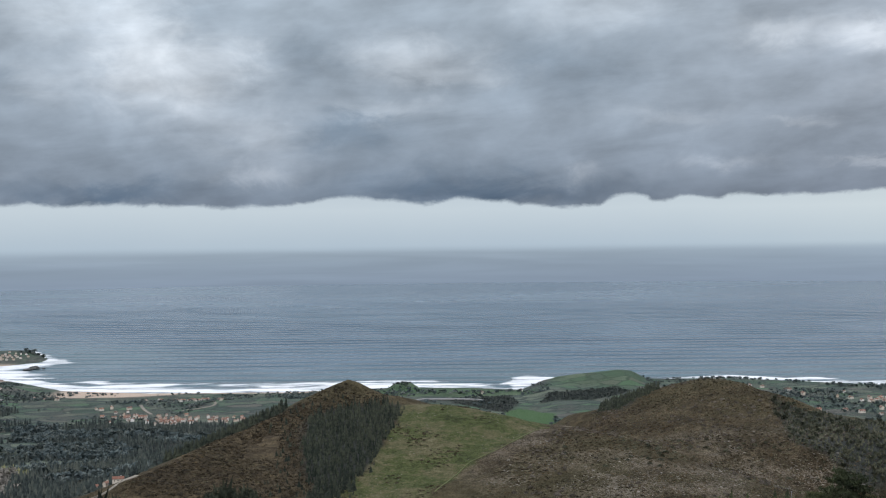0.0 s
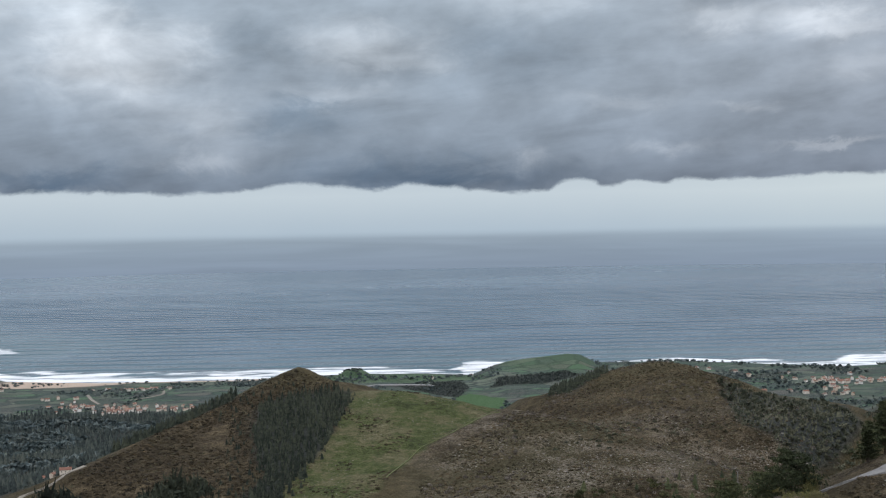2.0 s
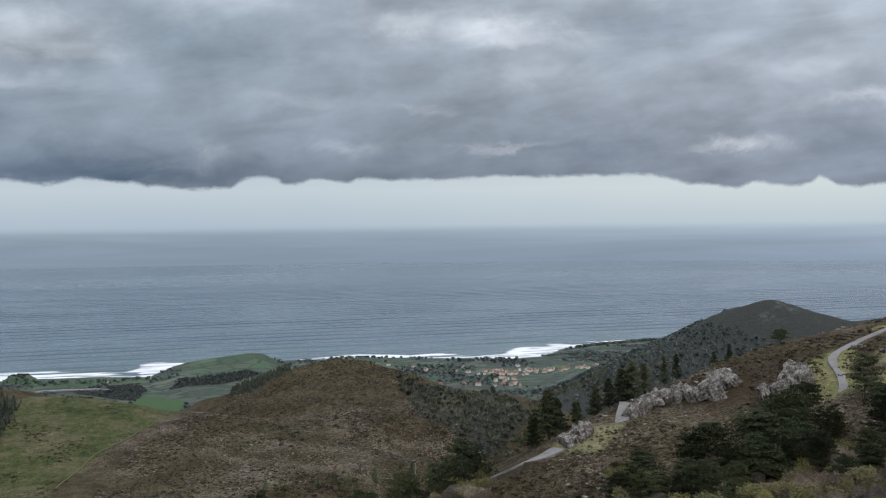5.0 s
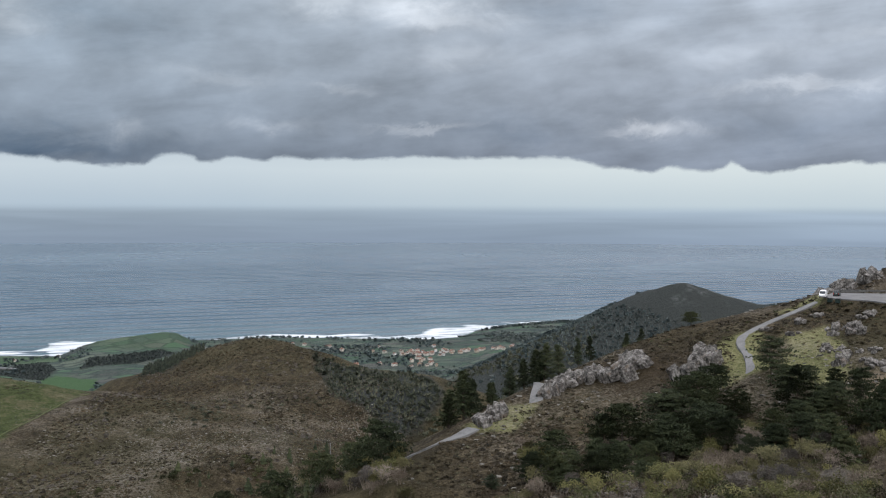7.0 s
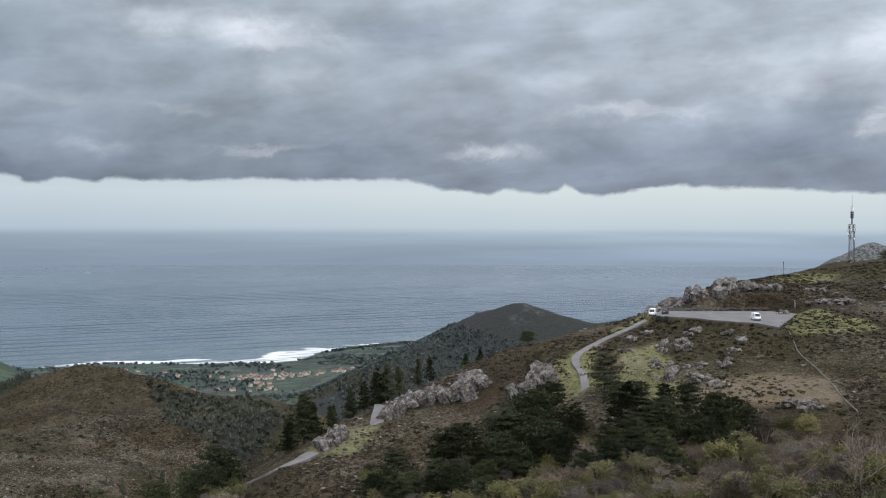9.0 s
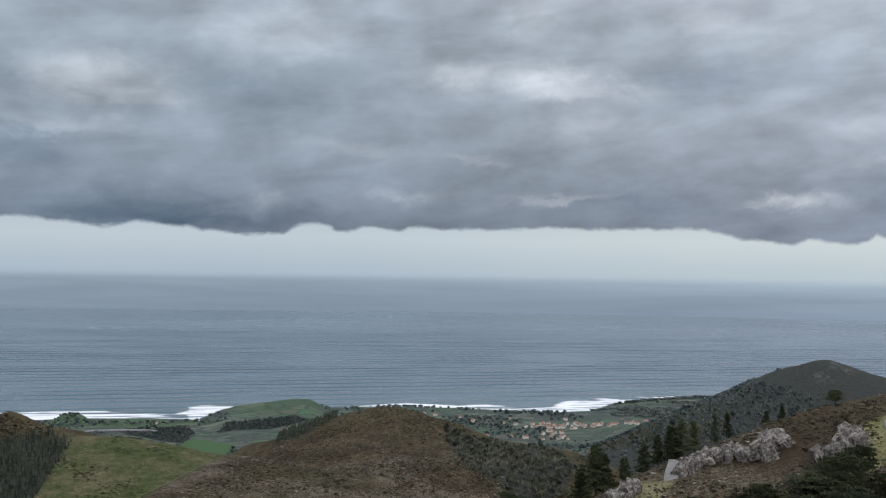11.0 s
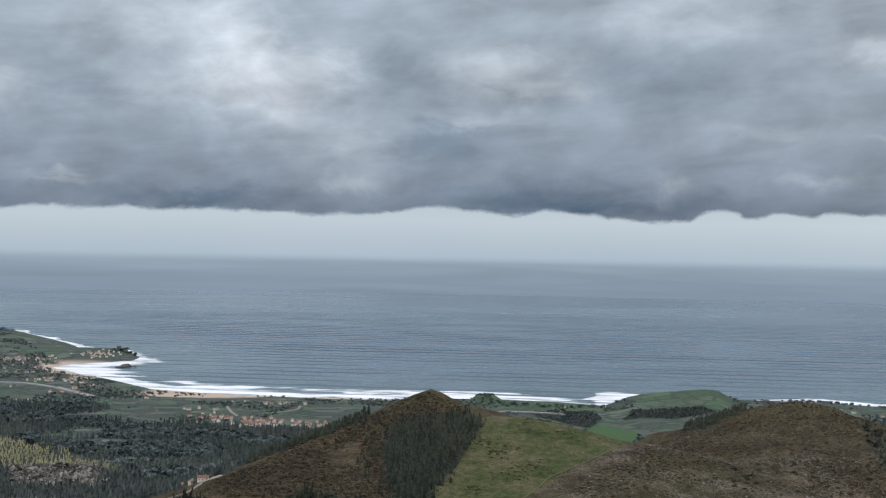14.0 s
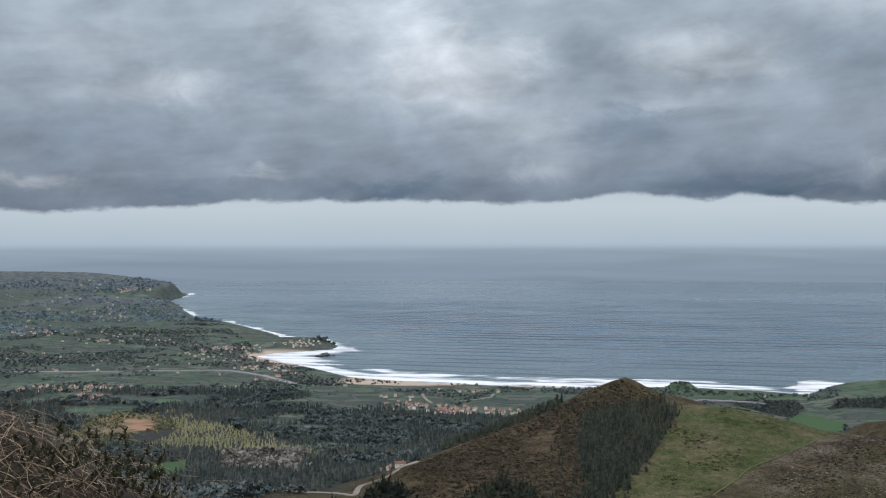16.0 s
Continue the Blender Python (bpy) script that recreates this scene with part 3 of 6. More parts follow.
def spread(name, label, category, template, places, mat, kind="stuff", smooth_=False):
    """Many copies of a small template (verts, tris) in one mesh; places: x, y, z, turn, width, height."""
    tv, tf = template
    tv, tf = np.asarray(tv, float), np.asarray(tf, int)
    P = np.asarray(places, float)
    c, s = np.cos(P[:, 3])[:, None], np.sin(P[:, 3])[:, None]
    x = (tv[None, :, 0] * c - tv[None, :, 1] * s) * P[:, 4, None] + P[:, 0, None]
    y = (tv[None, :, 0] * s + tv[None, :, 1] * c) * P[:, 4, None] + P[:, 1, None]
    z = tv[None, :, 2] * P[:, 5, None] + P[:, 2, None]
    co = np.stack([x, y, z], -1).reshape(-1, 3)
    f = (tf[None] + (np.arange(len(P)) * len(tv))[:, None, None]).reshape(-1, 3)
    me = bpy.data.meshes.new(name)
    me.vertices.add(len(co))
    me.vertices.foreach_set("co", co.astype(np.float32).ravel())
    me.loops.add(f.size)
    me.loops.foreach_set("vertex_index", f.ravel().astype(np.int32))
    me.polygons.add(len(f))
    me.polygons.foreach_set("loop_start", np.arange(0, f.size, 3, dtype=np.int32))
    me.polygons.foreach_set("use_smooth", np.full(len(f), smooth_))
    me.materials.append(mat)
    me.update(calc_edges=True)
    return tagged(new(name, me), label, category, kind=kind)


# ---- zones of the plan, outlined to fit the camera's view ----
FIELD = [(-14, 410), (-5, 440), (0, 454), (9, 477), (22, 496), (33, 515), (43, 535), (52, 548), (30, 564), (-6, 576), (-21, 566), (-24, 540), (-28, 511), (-30, 484), (-36, 462), (-42, 438), (-50, 405), (-20, 396)]
PINES = [(-67, 536), (-64, 505), (-59, 475), (-53, 450), (-58, 420), (-46, 418), (-40, 440), (-35, 462), (-29, 484), (-26, 511), (-22, 540), (-22, 566), (-48, 561), (-62, 549)]
PINES_BEHIND = [(-132, 516), (-106, 524), (-82, 556), (-80, 575), (-104, 580), (-130, 550)]
DOME_PINES = [(88, 641), (100, 631), (112, 641), (126, 651), (120, 672), (94, 668)]
DOME_WOOD = [(175, 597), (190, 578), (201, 555), (216, 530), (214, 508), (196, 488), (180, 492), (163, 520), (168, 560)]
HEAD_WOOD = [(94, 1096), (107, 1147), (178, 1170), (192, 1150), (175, 1128), (146, 1098)]
FLAT_WOOD = [(0, 1150), (16, 1153), (69, 1170), (73, 1110), (60, 1040), (40, 1060), (10, 1110)]
GREEN_FIELD = [(52, 1000), (58, 1048), (70, 1068), (101, 1020), (95, 940), (70, 930)]
VALLEY_WOOD = [(-780, 960), (-560, 1060), (-420, 1080), (-330, 985), (-150, 940), (-90, 800), (-70, 660), (-118, 570), (-140, 500), (-180, 440), (-180, 395), (-330, 330), (-700, 420), (-900, 700)]
TURF_PATCHES = [[(166, 218), (170, 234), (182, 240), (190, 238), (184, 228), (176, 215)],
                [(172, 190), (178, 212), (192, 228), (195, 214), (182, 196)],
                [(226, 199), (240, 228), (256, 226), (250, 190), (238, 190)],
                [(296, 262), (306, 270), (318, 258), (302, 252)], [(205, 245), (228, 252), (230, 246), (212, 240)],
                [(112, 246), (122, 250), (130, 246), (118, 240)],
                [(192, 228), (201, 224), (197, 217), (189, 221)], [(286, 263), (303, 265), (300, 254), (280, 252)]]
# second straw ring and the clearing: real grass and soil, sun patch painted in
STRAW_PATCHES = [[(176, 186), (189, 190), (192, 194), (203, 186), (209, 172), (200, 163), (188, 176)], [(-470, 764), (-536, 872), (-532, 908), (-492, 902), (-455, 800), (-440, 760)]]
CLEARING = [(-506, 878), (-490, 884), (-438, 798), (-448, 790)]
OPEN_GROUND = [(-480, 740), (-546, 872), (-538, 918), (-480, 910), (-415, 800), (-392, 715), (-430, 705)]
SEA_MEADOW = [(-90, 1176), (-80, 1236), (30, 1250), (84, 1228), (100, 1180), (30, 1160)]
CLIFF_ROW = [(-1035, 2040), (-1020, 2062), (-985, 2066), (-965, 2040), (-990, 2025)]
CAPE_TIP = [(-634, 1655), (-630, 1690), (-602, 1690), (-598, 1660)]
LOW_GREEN = [(-315, 560), (-302, 592), (-262, 523), (-263, 490)]


def within(x, y, ring, soft_=4.0, wander=4.0, seed=30):
    return smooth(inside(x, y, ring) + wander * vnoise(x, y, 14, seed, 3), -soft_, soft_)


def zones(x, y, z):
    r, s = np.hypot(x, y), shore(x, y)
    out = {}
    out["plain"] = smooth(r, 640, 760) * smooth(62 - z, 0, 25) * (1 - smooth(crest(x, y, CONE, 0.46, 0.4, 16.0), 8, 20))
    wood = [within(x, y, w) for w in (PINES, PINES_BEHIND, DOME_PINES, DOME_WOOD, HEAD_WOOD, FLAT_WOOD)]
    valley = within(x, y, VALLEY_WOOD, 20, 25) * smooth(vnoise(x, y, 90, 41, 3), -0.35, 0.0)
    cone = smooth(crest(x, y, CONE, 0.46, 0.4, 16.0), 10, 22)
    # where the ground takes the painted haze
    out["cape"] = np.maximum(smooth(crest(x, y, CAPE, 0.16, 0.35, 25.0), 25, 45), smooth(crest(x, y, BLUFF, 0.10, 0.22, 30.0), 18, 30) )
    out["wood"] = np.max(wood + [valley, cone], axis=0)
    out["turf"] = within(x, y, FIELD, 2.0, 5.0)
    out["lawn"] = np.max([within(x, y, t, 1.5, 4.0) for t in TURF_PATCHES], axis=0)
    out["green"] = np.max([within(x, y, GREEN_FIELD, 2.0, 3.0), within(x, y, LOW_GREEN, 2.0, 3.0),
                           smooth(crest(x, y, HEADLAND, 0.16, 0.5, 10.0), 5, 9) * 0.35, within(x, y, SEA_MEADOW, 6.0, 8.0) * 0.55], axis=0)
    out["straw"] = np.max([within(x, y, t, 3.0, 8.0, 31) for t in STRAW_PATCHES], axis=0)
    slope_b = smooth(x, -5, 25) * smooth(200 - x, 0, 30) * smooth(y, 380, 400) * smooth(560 - y, 0, 20) * (1 - within(x, y, FIELD, 2.0, 3.0))
    shoulder = smooth(x, 90, 120) * smooth(300 - r, -160, 0) * smooth(r, 150, 200) * (r < 480) * 0.4
    out["rocky"] = np.maximum(0.6 * slope_b * smooth(vnoise(x, y, 40, 51, 3), -0.45, 0.35), shoulder * smooth(vnoise(x, y, 30, 52, 3), -0.3, 0.4))
    top = crest(x, y, CONE, 0.46, 0.4, 16.0)
    out["crag"] = np.maximum(smooth(crest(x, y, CRAGS, 0.5, 0.5, 6.0), 10, 40), smooth(top, 88, 100) * smooth(vnoise(x, y, 14, 60, 3), 0.0, 0.4) * 0.8)
    out["moor"] = smooth(x, 100, 140) * (1 - smooth(r, 360, 400)) * smooth(vnoise(x, y, 34, 58, 3), -0.5, 0.3)
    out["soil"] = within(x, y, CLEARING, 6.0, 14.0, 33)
    beach = smooth(-x, 110, 150) * smooth(440 + x, -8, 20) * smooth(s, -30, -24) * smooth(14 + 46 * smooth(-x, 260, 400) + 10 * vnoise(x, y, 40, 61, 2) - s, 0, 6)
    cove = smooth(-x, 520, 560) * smooth(700 + x, -4, 10) * smooth(y, 1360, 1390) * smooth(1570 - y, 0, 10) * smooth(s, -30, -24) * smooth(26 - s, 0, 8)
    out["sand"] = np.maximum(beach, cove)
    return out


CENTRE = (0.13, -0.21)


def polar(rings, turns):
    a = np.radians(turns)
    R, A = np.meshgrid(rings, a, indexing="ij")
    return (CENTRE[0] - np.sin(A) * R).ravel(), (CENTRE[1] + np.cos(A) * R).ravel()


GRID = {}


def surface(x, y):
    """The height of the ground's mesh."""
    x, y = np.asarray(x, float) - CENTRE[0], np.asarray(y, float) - CENTRE[1]
    r, a = np.hypot(x, y), np.degrees(np.arctan2(-x, y))
    a = np.where(a < -62, a + 360, a)
    R, A, Z = GRID["rings"], GRID["turns"], GRID["z"]
    i, j = np.clip(np.searchsorted(R, r) - 1, 0, len(R) - 2), np.clip(np.searchsorted(A, a) - 1, 0, len(A) - 2)
    u, v = np.clip((r - R[i]) / (R[i + 1] - R[i]), 0, 1), (a - A[j]) / (A[j + 1] - A[j])
    return (Z[i, j] * (1 - u) + Z[i + 1, j] * u) * (1 - v) + (Z[i, j + 1] * (1 - u) + Z[i + 1, j + 1] * u) * v


def ground_at(x, y):
    return float(surface(np.array([x]), np.array([y]))[0])


def build_ground():
    rings = np.concatenate([[0.01], np.geomspace(0.4, 60, 46), np.linspace(62, 200, 70), np.linspace(201.4, 380, 120), np.linspace(383, 420, 12),
                            np.linspace(422, 620, 100), np.linspace(626, 1400, 130), np.geomspace(1412, 4600, 70)])
    turns = np.concatenate([np.arange(-62, 42, 0.125), np.arange(42, 298, 2.0)])
    x, y = polar(rings, turns)
    z = height(x, y)
    GRID.update(rings=rings, turns=np.append(turns, turns[0] + 360), z=np.concatenate([z.reshape(len(rings), -1), z.reshape(len(rings), -1)[:, :1]], 1))
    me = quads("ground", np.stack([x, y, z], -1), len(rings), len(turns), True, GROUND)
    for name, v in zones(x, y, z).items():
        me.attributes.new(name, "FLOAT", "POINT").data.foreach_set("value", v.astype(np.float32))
    return tagged(new("ground", me), "brown heath hills, green meadow and hedged coastal farmland", "ground", kind="structure")


def build_sea():
    rings = np.concatenate([[40, 700, 1000], np.linspace(1120, 1500, 64), np.linspace(1512, 2300, 60), np.geomspace(2330, 4900, 40)])
    turns = np.concatenate([np.arange(-62, 42, 0.25), np.arange(42, 298, 4.0)])
    x, y = polar(rings, turns)
    s = -shore(x, y)
    wide = 70 + 44 * vnoise(x, y, 120, 71, 3) + 60 * np.exp(-(((x + 545) / 90) ** 2 + ((y - 1500) / 130) ** 2)) + 62 * smooth(-x, -60, 0) * smooth(470 + x, 0, 80) - 26 * smooth(y, 1450, 1800) - 26 * smooth(x, 95, 130) * smooth(430 - x, 0, 60) + 34 * smooth(x, 400, 450) * smooth(640 - x, 0, 40) - 18 * smooth(-x, 640, 760)
    wide = np.maximum(0.66 * wide, 12)
    lull = 0.5 * smooth(s, wide * 0.42, wide * 0.52) * smooth(vnoise(x, y, 70, 74, 3), -0.1, 0.4)
    surf = smooth(s, -12, 2) * (1 - lull) * (1 - smooth(s, wide * 0.72, wide + 12)) + 0.3 * smooth(s, 30, 60) * (1 - smooth(s, 100, 170)) * smooth(vnoise(x, y, 60, 72, 3), 0.0, 0.5)
    me = quads("sea", np.stack([x, y, 0 * x], -1), len(rings), len(turns), True, SEA)
    for name, v in (("surf", surf), ("shallow", 1 - smooth(s, 20, 330))):
        me.attributes.new(name, "FLOAT", "POINT").data.foreach_set("value", v.astype(np.float32))
    return tagged(new("sea", me), "grey-blue sea with long swell and white surf at the beach", "sea", kind="structure")


build_ground()
build_sea()


# ---- small shapes: verts and triangles, 1 high and about 1 wide ----
def rng(seed):
    return np.random.default_rng(seed)


def spire(seed, tiers=4, sides=7, slim=0.34):
    """A ragged conifer."""
    g = rng(seed)
    v, f = [], []
    for i in range(tiers):
        lo, hi = 0.10 + 0.82 * i / tiers, min(1.0, 0.10 + 0.82 * (i + 1.75) / tiers)
        k = len(v)
        rad = slim * (1 - 0.82 * i / tiers)
        v.append((g.normal(0, 0.015), g.normal(0, 0.015), hi))
        for j in range(sides):
            a = 2 * math.pi * (j + 0.5 * (i % 2)) / sides
            q = rad * g.uniform(0.6, 1.15)
            v.append((math.cos(a) * q, math.sin(a) * q, lo + g.uniform(-0.06, 0.05)))
        for j in range(sides):
            f.append((k, k + 1 + j, k + 1 + (j + 1) % sides))
        k2 = len(v)
        v.append((0, 0, lo + 0.04))
        for j in range(sides):
            f.append((k2, k + 1 + (j + 1) % sides, k + 1 + j))
    return v, f


def clump(seed, sub=1, rough=0.3, flat=1.0):
    """A knobbly crown or bush, open and uneven."""
    g = rng(seed)
    bm = bmesh.new()
    bmesh.ops.create_icosphere(bm, subdivisions=sub, radius=0.5)
    off = Vector(g.uniform(-50, 50, 3))
    for q in bm.verts:
        n = noise.noise(q.co * 3.2 + off) + 0.5 * noise.noise(q.co * 8 + off)
        q.co *= 1 + rough * n * 1.6 + g.uniform(-rough, rough) * 0.5
        q.co.z = max(q.co.z, -0.42) * flat + 0.42 * flat
    v = [tuple(q.co) for q in bm.verts]
    f = [tuple(q.index for q in p.verts) for p in bm.faces]
    bm.free()
    return v, f


def crown(seed, points=44, lobes=5):
    """A leafy crown 1 high and about 1 wide: ragged sprays over a few lobes."""
    g = rng(seed)
    mids = [(Vector((g.uniform(-0.25, 0.25), g.uniform(-0.25, 0.25), g.uniform(0.35, 0.68))), g.uniform(0.22, 0.34)) for _ in range(lobes)]
    bits = []
    for k in range(points):
        c, r = mids[k % lobes]
        d = Vector((g.normal(), g.normal(), g.normal(0.35, 0.8))).normalized()
        bits.append(tuft(g, c + d * r, g.uniform(0.19, 0.31), 3, 0.4, 0.6))
    bits.append(rod((0, 0, -0.1), (0, 0, 0.5), 0.05, 0.03, 3))
    return gather(bits)


def tuft(g, at, size, blades, up=0.5, thin=0.16):
    """A star of narrow blades round a point."""
    v, f = [], []
    for _ in range(blades):
        d = Vector((g.normal(), g.normal(), g.normal() + up)).normalized()
        s = d.orthogonal().normalized() * size * thin
        k = len(v)
        tip = Vector(at) + d * size * g.uniform(0.7, 1.2)
        v += [Vector(at) - s, Vector(at) + s, tip]
        f.append((k, k + 1, k + 2))
    return v, f


def rod(a, b, ra, rb, sides=4):
    """A tapered stick."""
    a, b = Vector(a), Vector(b)
    d = (b - a).normalized()
    u = d.orthogonal().normalized()
    w = d.cross(u)
    v, f = [], []
    for j in range(sides):
        c = math.cos(2 * math.pi * j / sides), math.sin(2 * math.pi * j / sides)
        v += [a + (u * c[0] + w * c[1]) * ra, b + (u * c[0] + w * c[1]) * rb]
    for j in range(sides):
        k = (j + 1) % sides
        f += [(2 * j, 2 * k, 2 * k + 1), (2 * j, 2 * k + 1, 2 * j + 1)]
    return v, f


def gather(pieces):
    v, f = [], []
    for pv, pf in pieces:
        k = len(v)
        v += [tuple(q) for q in pv]
        f += [tuple(i + k for i in t) for t in pf]
    return v, f


def part(name, shape, mat, parent, label=""):
    ob = new(name, mesh_of(name, shape[0], shape[1], mat))
    ob.parent = parent
    return tagged(ob, label) if label else ob


def branching(g, start, way, length, radius, depth, spread_=0.6, lift=0.15, out=None, tips=None):
    """Limbs that fork; rods into out, ends into tips."""
    a = Vector(start)
    d = Vector(way).normalized()
    steps = 3
    for i in range(steps):
        d = (d + Vector((g.normal(0, 0.14), g.normal(0, 0.14), g.normal(0.03, 0.08)))).normalized()
        b = a + d * length / steps
        r2 = radius * (1 - 0.28 * (i + 1) / steps)
        out.append(rod(a, b, radius * (1 - 0.28 * i / steps), r2, 5 if depth > 1 else 3))
        a = b
        if depth > 0 and (i > 0 or depth > 2):
            for _ in range(2 if i == steps - 1 else 1):
                side = Vector((g.normal(), g.normal(), lift + g.normal(0, 0.3))).normalized()
                branching(g, a, d * (1 - spread_) + side * spread_, length * g.uniform(0.5, 0.75), r2 * 0.62, depth - 1, spread_, lift, out, tips)
    tips.append(a)


def pine_tree(seed, style, fine=1.0, mat=None):
    """A dark pine 10 m high: 'layered' with flat boughs, 'umbrella' with a bare stem, 'spire' for the close-set ridge trees."""
    g = rng(seed)
    tree = tagged(new("pine_tree"), {"layered": "dark green pine with layered boughs on the slope", "umbrella": "dark flat-topped pine with bare stem and limbs",
                                     "spire": "tall dark pointed pine on the rocky ridge"}[style], "tree")
    wood, green = [], []
    top = 9.6
    bend = Vector((g.normal(0, 0.35), g.normal(0, 0.35), 0))
    spine = [Vector((0, 0, -0.6)), Vector((0, 0, 2.5)) + bend * 0.3, Vector((0, 0, 5.5)) + bend * 0.8, Vector((0, 0, top)) + bend]
    radii = [0.26, 0.2, 0.14, 0.03]
    for i in range(3):
        wood.append(rod(spine[i], spine[i + 1], radii[i], radii[i + 1], 7))

    def on(z):
        for i in range(3):
            if z <= spine[i + 1].z:
                t = (z - spine[i].z) / (spine[i + 1].z - spine[i].z)
                return spine[i].lerp(spine[i + 1], t)
        return spine[3]
    if style == "umbrella":
        lows, n = 3.4, 26
    elif style == "layered":
        lows, n = 2.0, 34
    else:
        lows, n = 1.0, 40
    for i in range(n):
        z = lows + (top - lows) * (i + 0.5) / n
        h = (z - lows) / (top - lows)
        reach = {"umbrella": 4.5 * math.sqrt(max(0.06, 1 - (h - 0.30) ** 2 * 1.9)), "layered": 3.6 * (1 - h ** 2.0) ** 0.6 + 0.5,
                 "spire": 2.1 * (1 - h) ** 0.8 + 0.25}[style] * g.uniform(0.65, 1.15)
        a = i * 2.4 + g.normal(0, 0.4)
        p, e = on(z), on(z) + Vector((math.cos(a) * reach, math.sin(a) * reach, g.normal(0.25, 0.2)))
        wood.append(rod(p, e, 0.07 * (1 - h) + 0.025, 0.015, 3))
        pads = 3 if style != "spire" else 2
        for k in range(pads):
            c = p.lerp(e, 0.45 + 0.55 * k / (pads - 1))
            wide = reach * (0.42 if style == "umbrella" else 0.30) + 0.18
            for _ in range(int((17 if style != "spire" else 11) / fine ** 1.7)):
                q = c + Vector((g.normal(0, wide * 0.6), g.normal(0, wide * 0.6), abs(g.normal(0, 0.16)) + 0.03))
                green.append(tuft(g, q, g.uniform(0.3, 0.55) * fine, 6, 0.35, 0.27))
    for _ in range(24):
        green.append(tuft(g, spine[3] + Vector((g.normal(0, 0.18), g.normal(0, 0.18), g.uniform(-0.8, 0.3))), 0.45, 6, 0.8, 0.2))
    part("trunk", gather(wood), BARK, tree)
    part("crown", gather(green), mat or NEEDLES, tree)
    return tree


def leaf_tree(seed, label, mat, leaves=1.0, height_=5.0, blade=0.2):
    """A small many-stemmed tree, 5 m high, in thin new leaf."""
    g = rng(seed)
    tree = tagged(new("shrub_tree"), label, "shrub")
    wood, tips = [], []
    for i in range(5):
        a = i * 1.26 + g.uniform(0, 0.7)
        branching(g, (0.2 * math.cos(a), 0.2 * math.sin(a), -0.3), (0.45 * math.cos(a), 0.45 * math.sin(a), 1.0), height_ * g.uniform(0.42, 0.55), 0.075, 2, 0.5, 0.5, wood, tips)
    green = []
    for t in tips:
        for _ in range(max(1, int(7 * leaves))):
            q = t + Vector((g.normal(0, 0.3), g.normal(0, 0.3), g.normal(0, 0.28)))
            green.append(tuft(g, q, g.uniform(0.16, 0.3), 4, 0.4, blade * 1.6))
    part("trunk", gather(wood), TWIGS, tree)
    part("crown", gather(green), mat, tree)
    return tree


def puff_tree(seed, label, mat, leaves):
    """A round shrub 5 m high, a haze of fine twigs with few or many small leaves."""
    g = rng(seed)
    tree = tagged(new("shrub_tree"), label, "shrub")
    wood, twigs = [], []
    for i in range(6):
        a = i * 1.05 + g.uniform(0, 0.5)
        wood.append(rod((0.15 * math.cos(a), 0.15 * math.sin(a), -0.4), (1.2 * math.cos(a), 1.2 * math.sin(a), g.uniform(2.6, 3.6)), 0.07, 0.025, 4))
    lobes = [(Vector((g.normal(0, 0.8), g.normal(0, 0.8), g.uniform(2.2, 3.7))), g.uniform(0.9, 1.4)) for _ in range(7)]
    for k in range(520):
        c, rad = lobes[k % 7]
        d = Vector((g.normal(), g.normal(), g.normal(0.35, 0.9))).normalized()
        q = c + d * rad * g.uniform(0.55, 1.0)
        twigs.append(tuft(g, q, g.uniform(0.3, 0.6), 5, 0.9, 0.045))
        if g.uniform() < leaves:
            twigs.append(tuft(g, q + d * 0.1, g.uniform(0.14, 0.26), 5, 0.4, 0.42))
    part("trunk", gather(wood), TWIGS, tree)
    part("crown", gather(twigs), mat, tree)
    return tree


def bare_tree(seed, height_=10.0):
    g = rng(seed)
    tree = tagged(new("bare_tree"), "leafless grey-brown tree with thin forking branches", "tree")
    wood, tips = [], []
    for i in range(2):
        branching(g, (g.normal(0, 0.3), g.normal(0, 0.3), -0.5), (g.normal(0, 0.25), g.normal(0, 0.25), 1.0), height_ * 0.46, 0.13, 3, 0.5, 0.35, wood, tips)
    part("trunk", gather(wood[:6]), TWIGS, tree)
    part("crown", gather(wood[6:]), TWIGS, tree)
    return tree


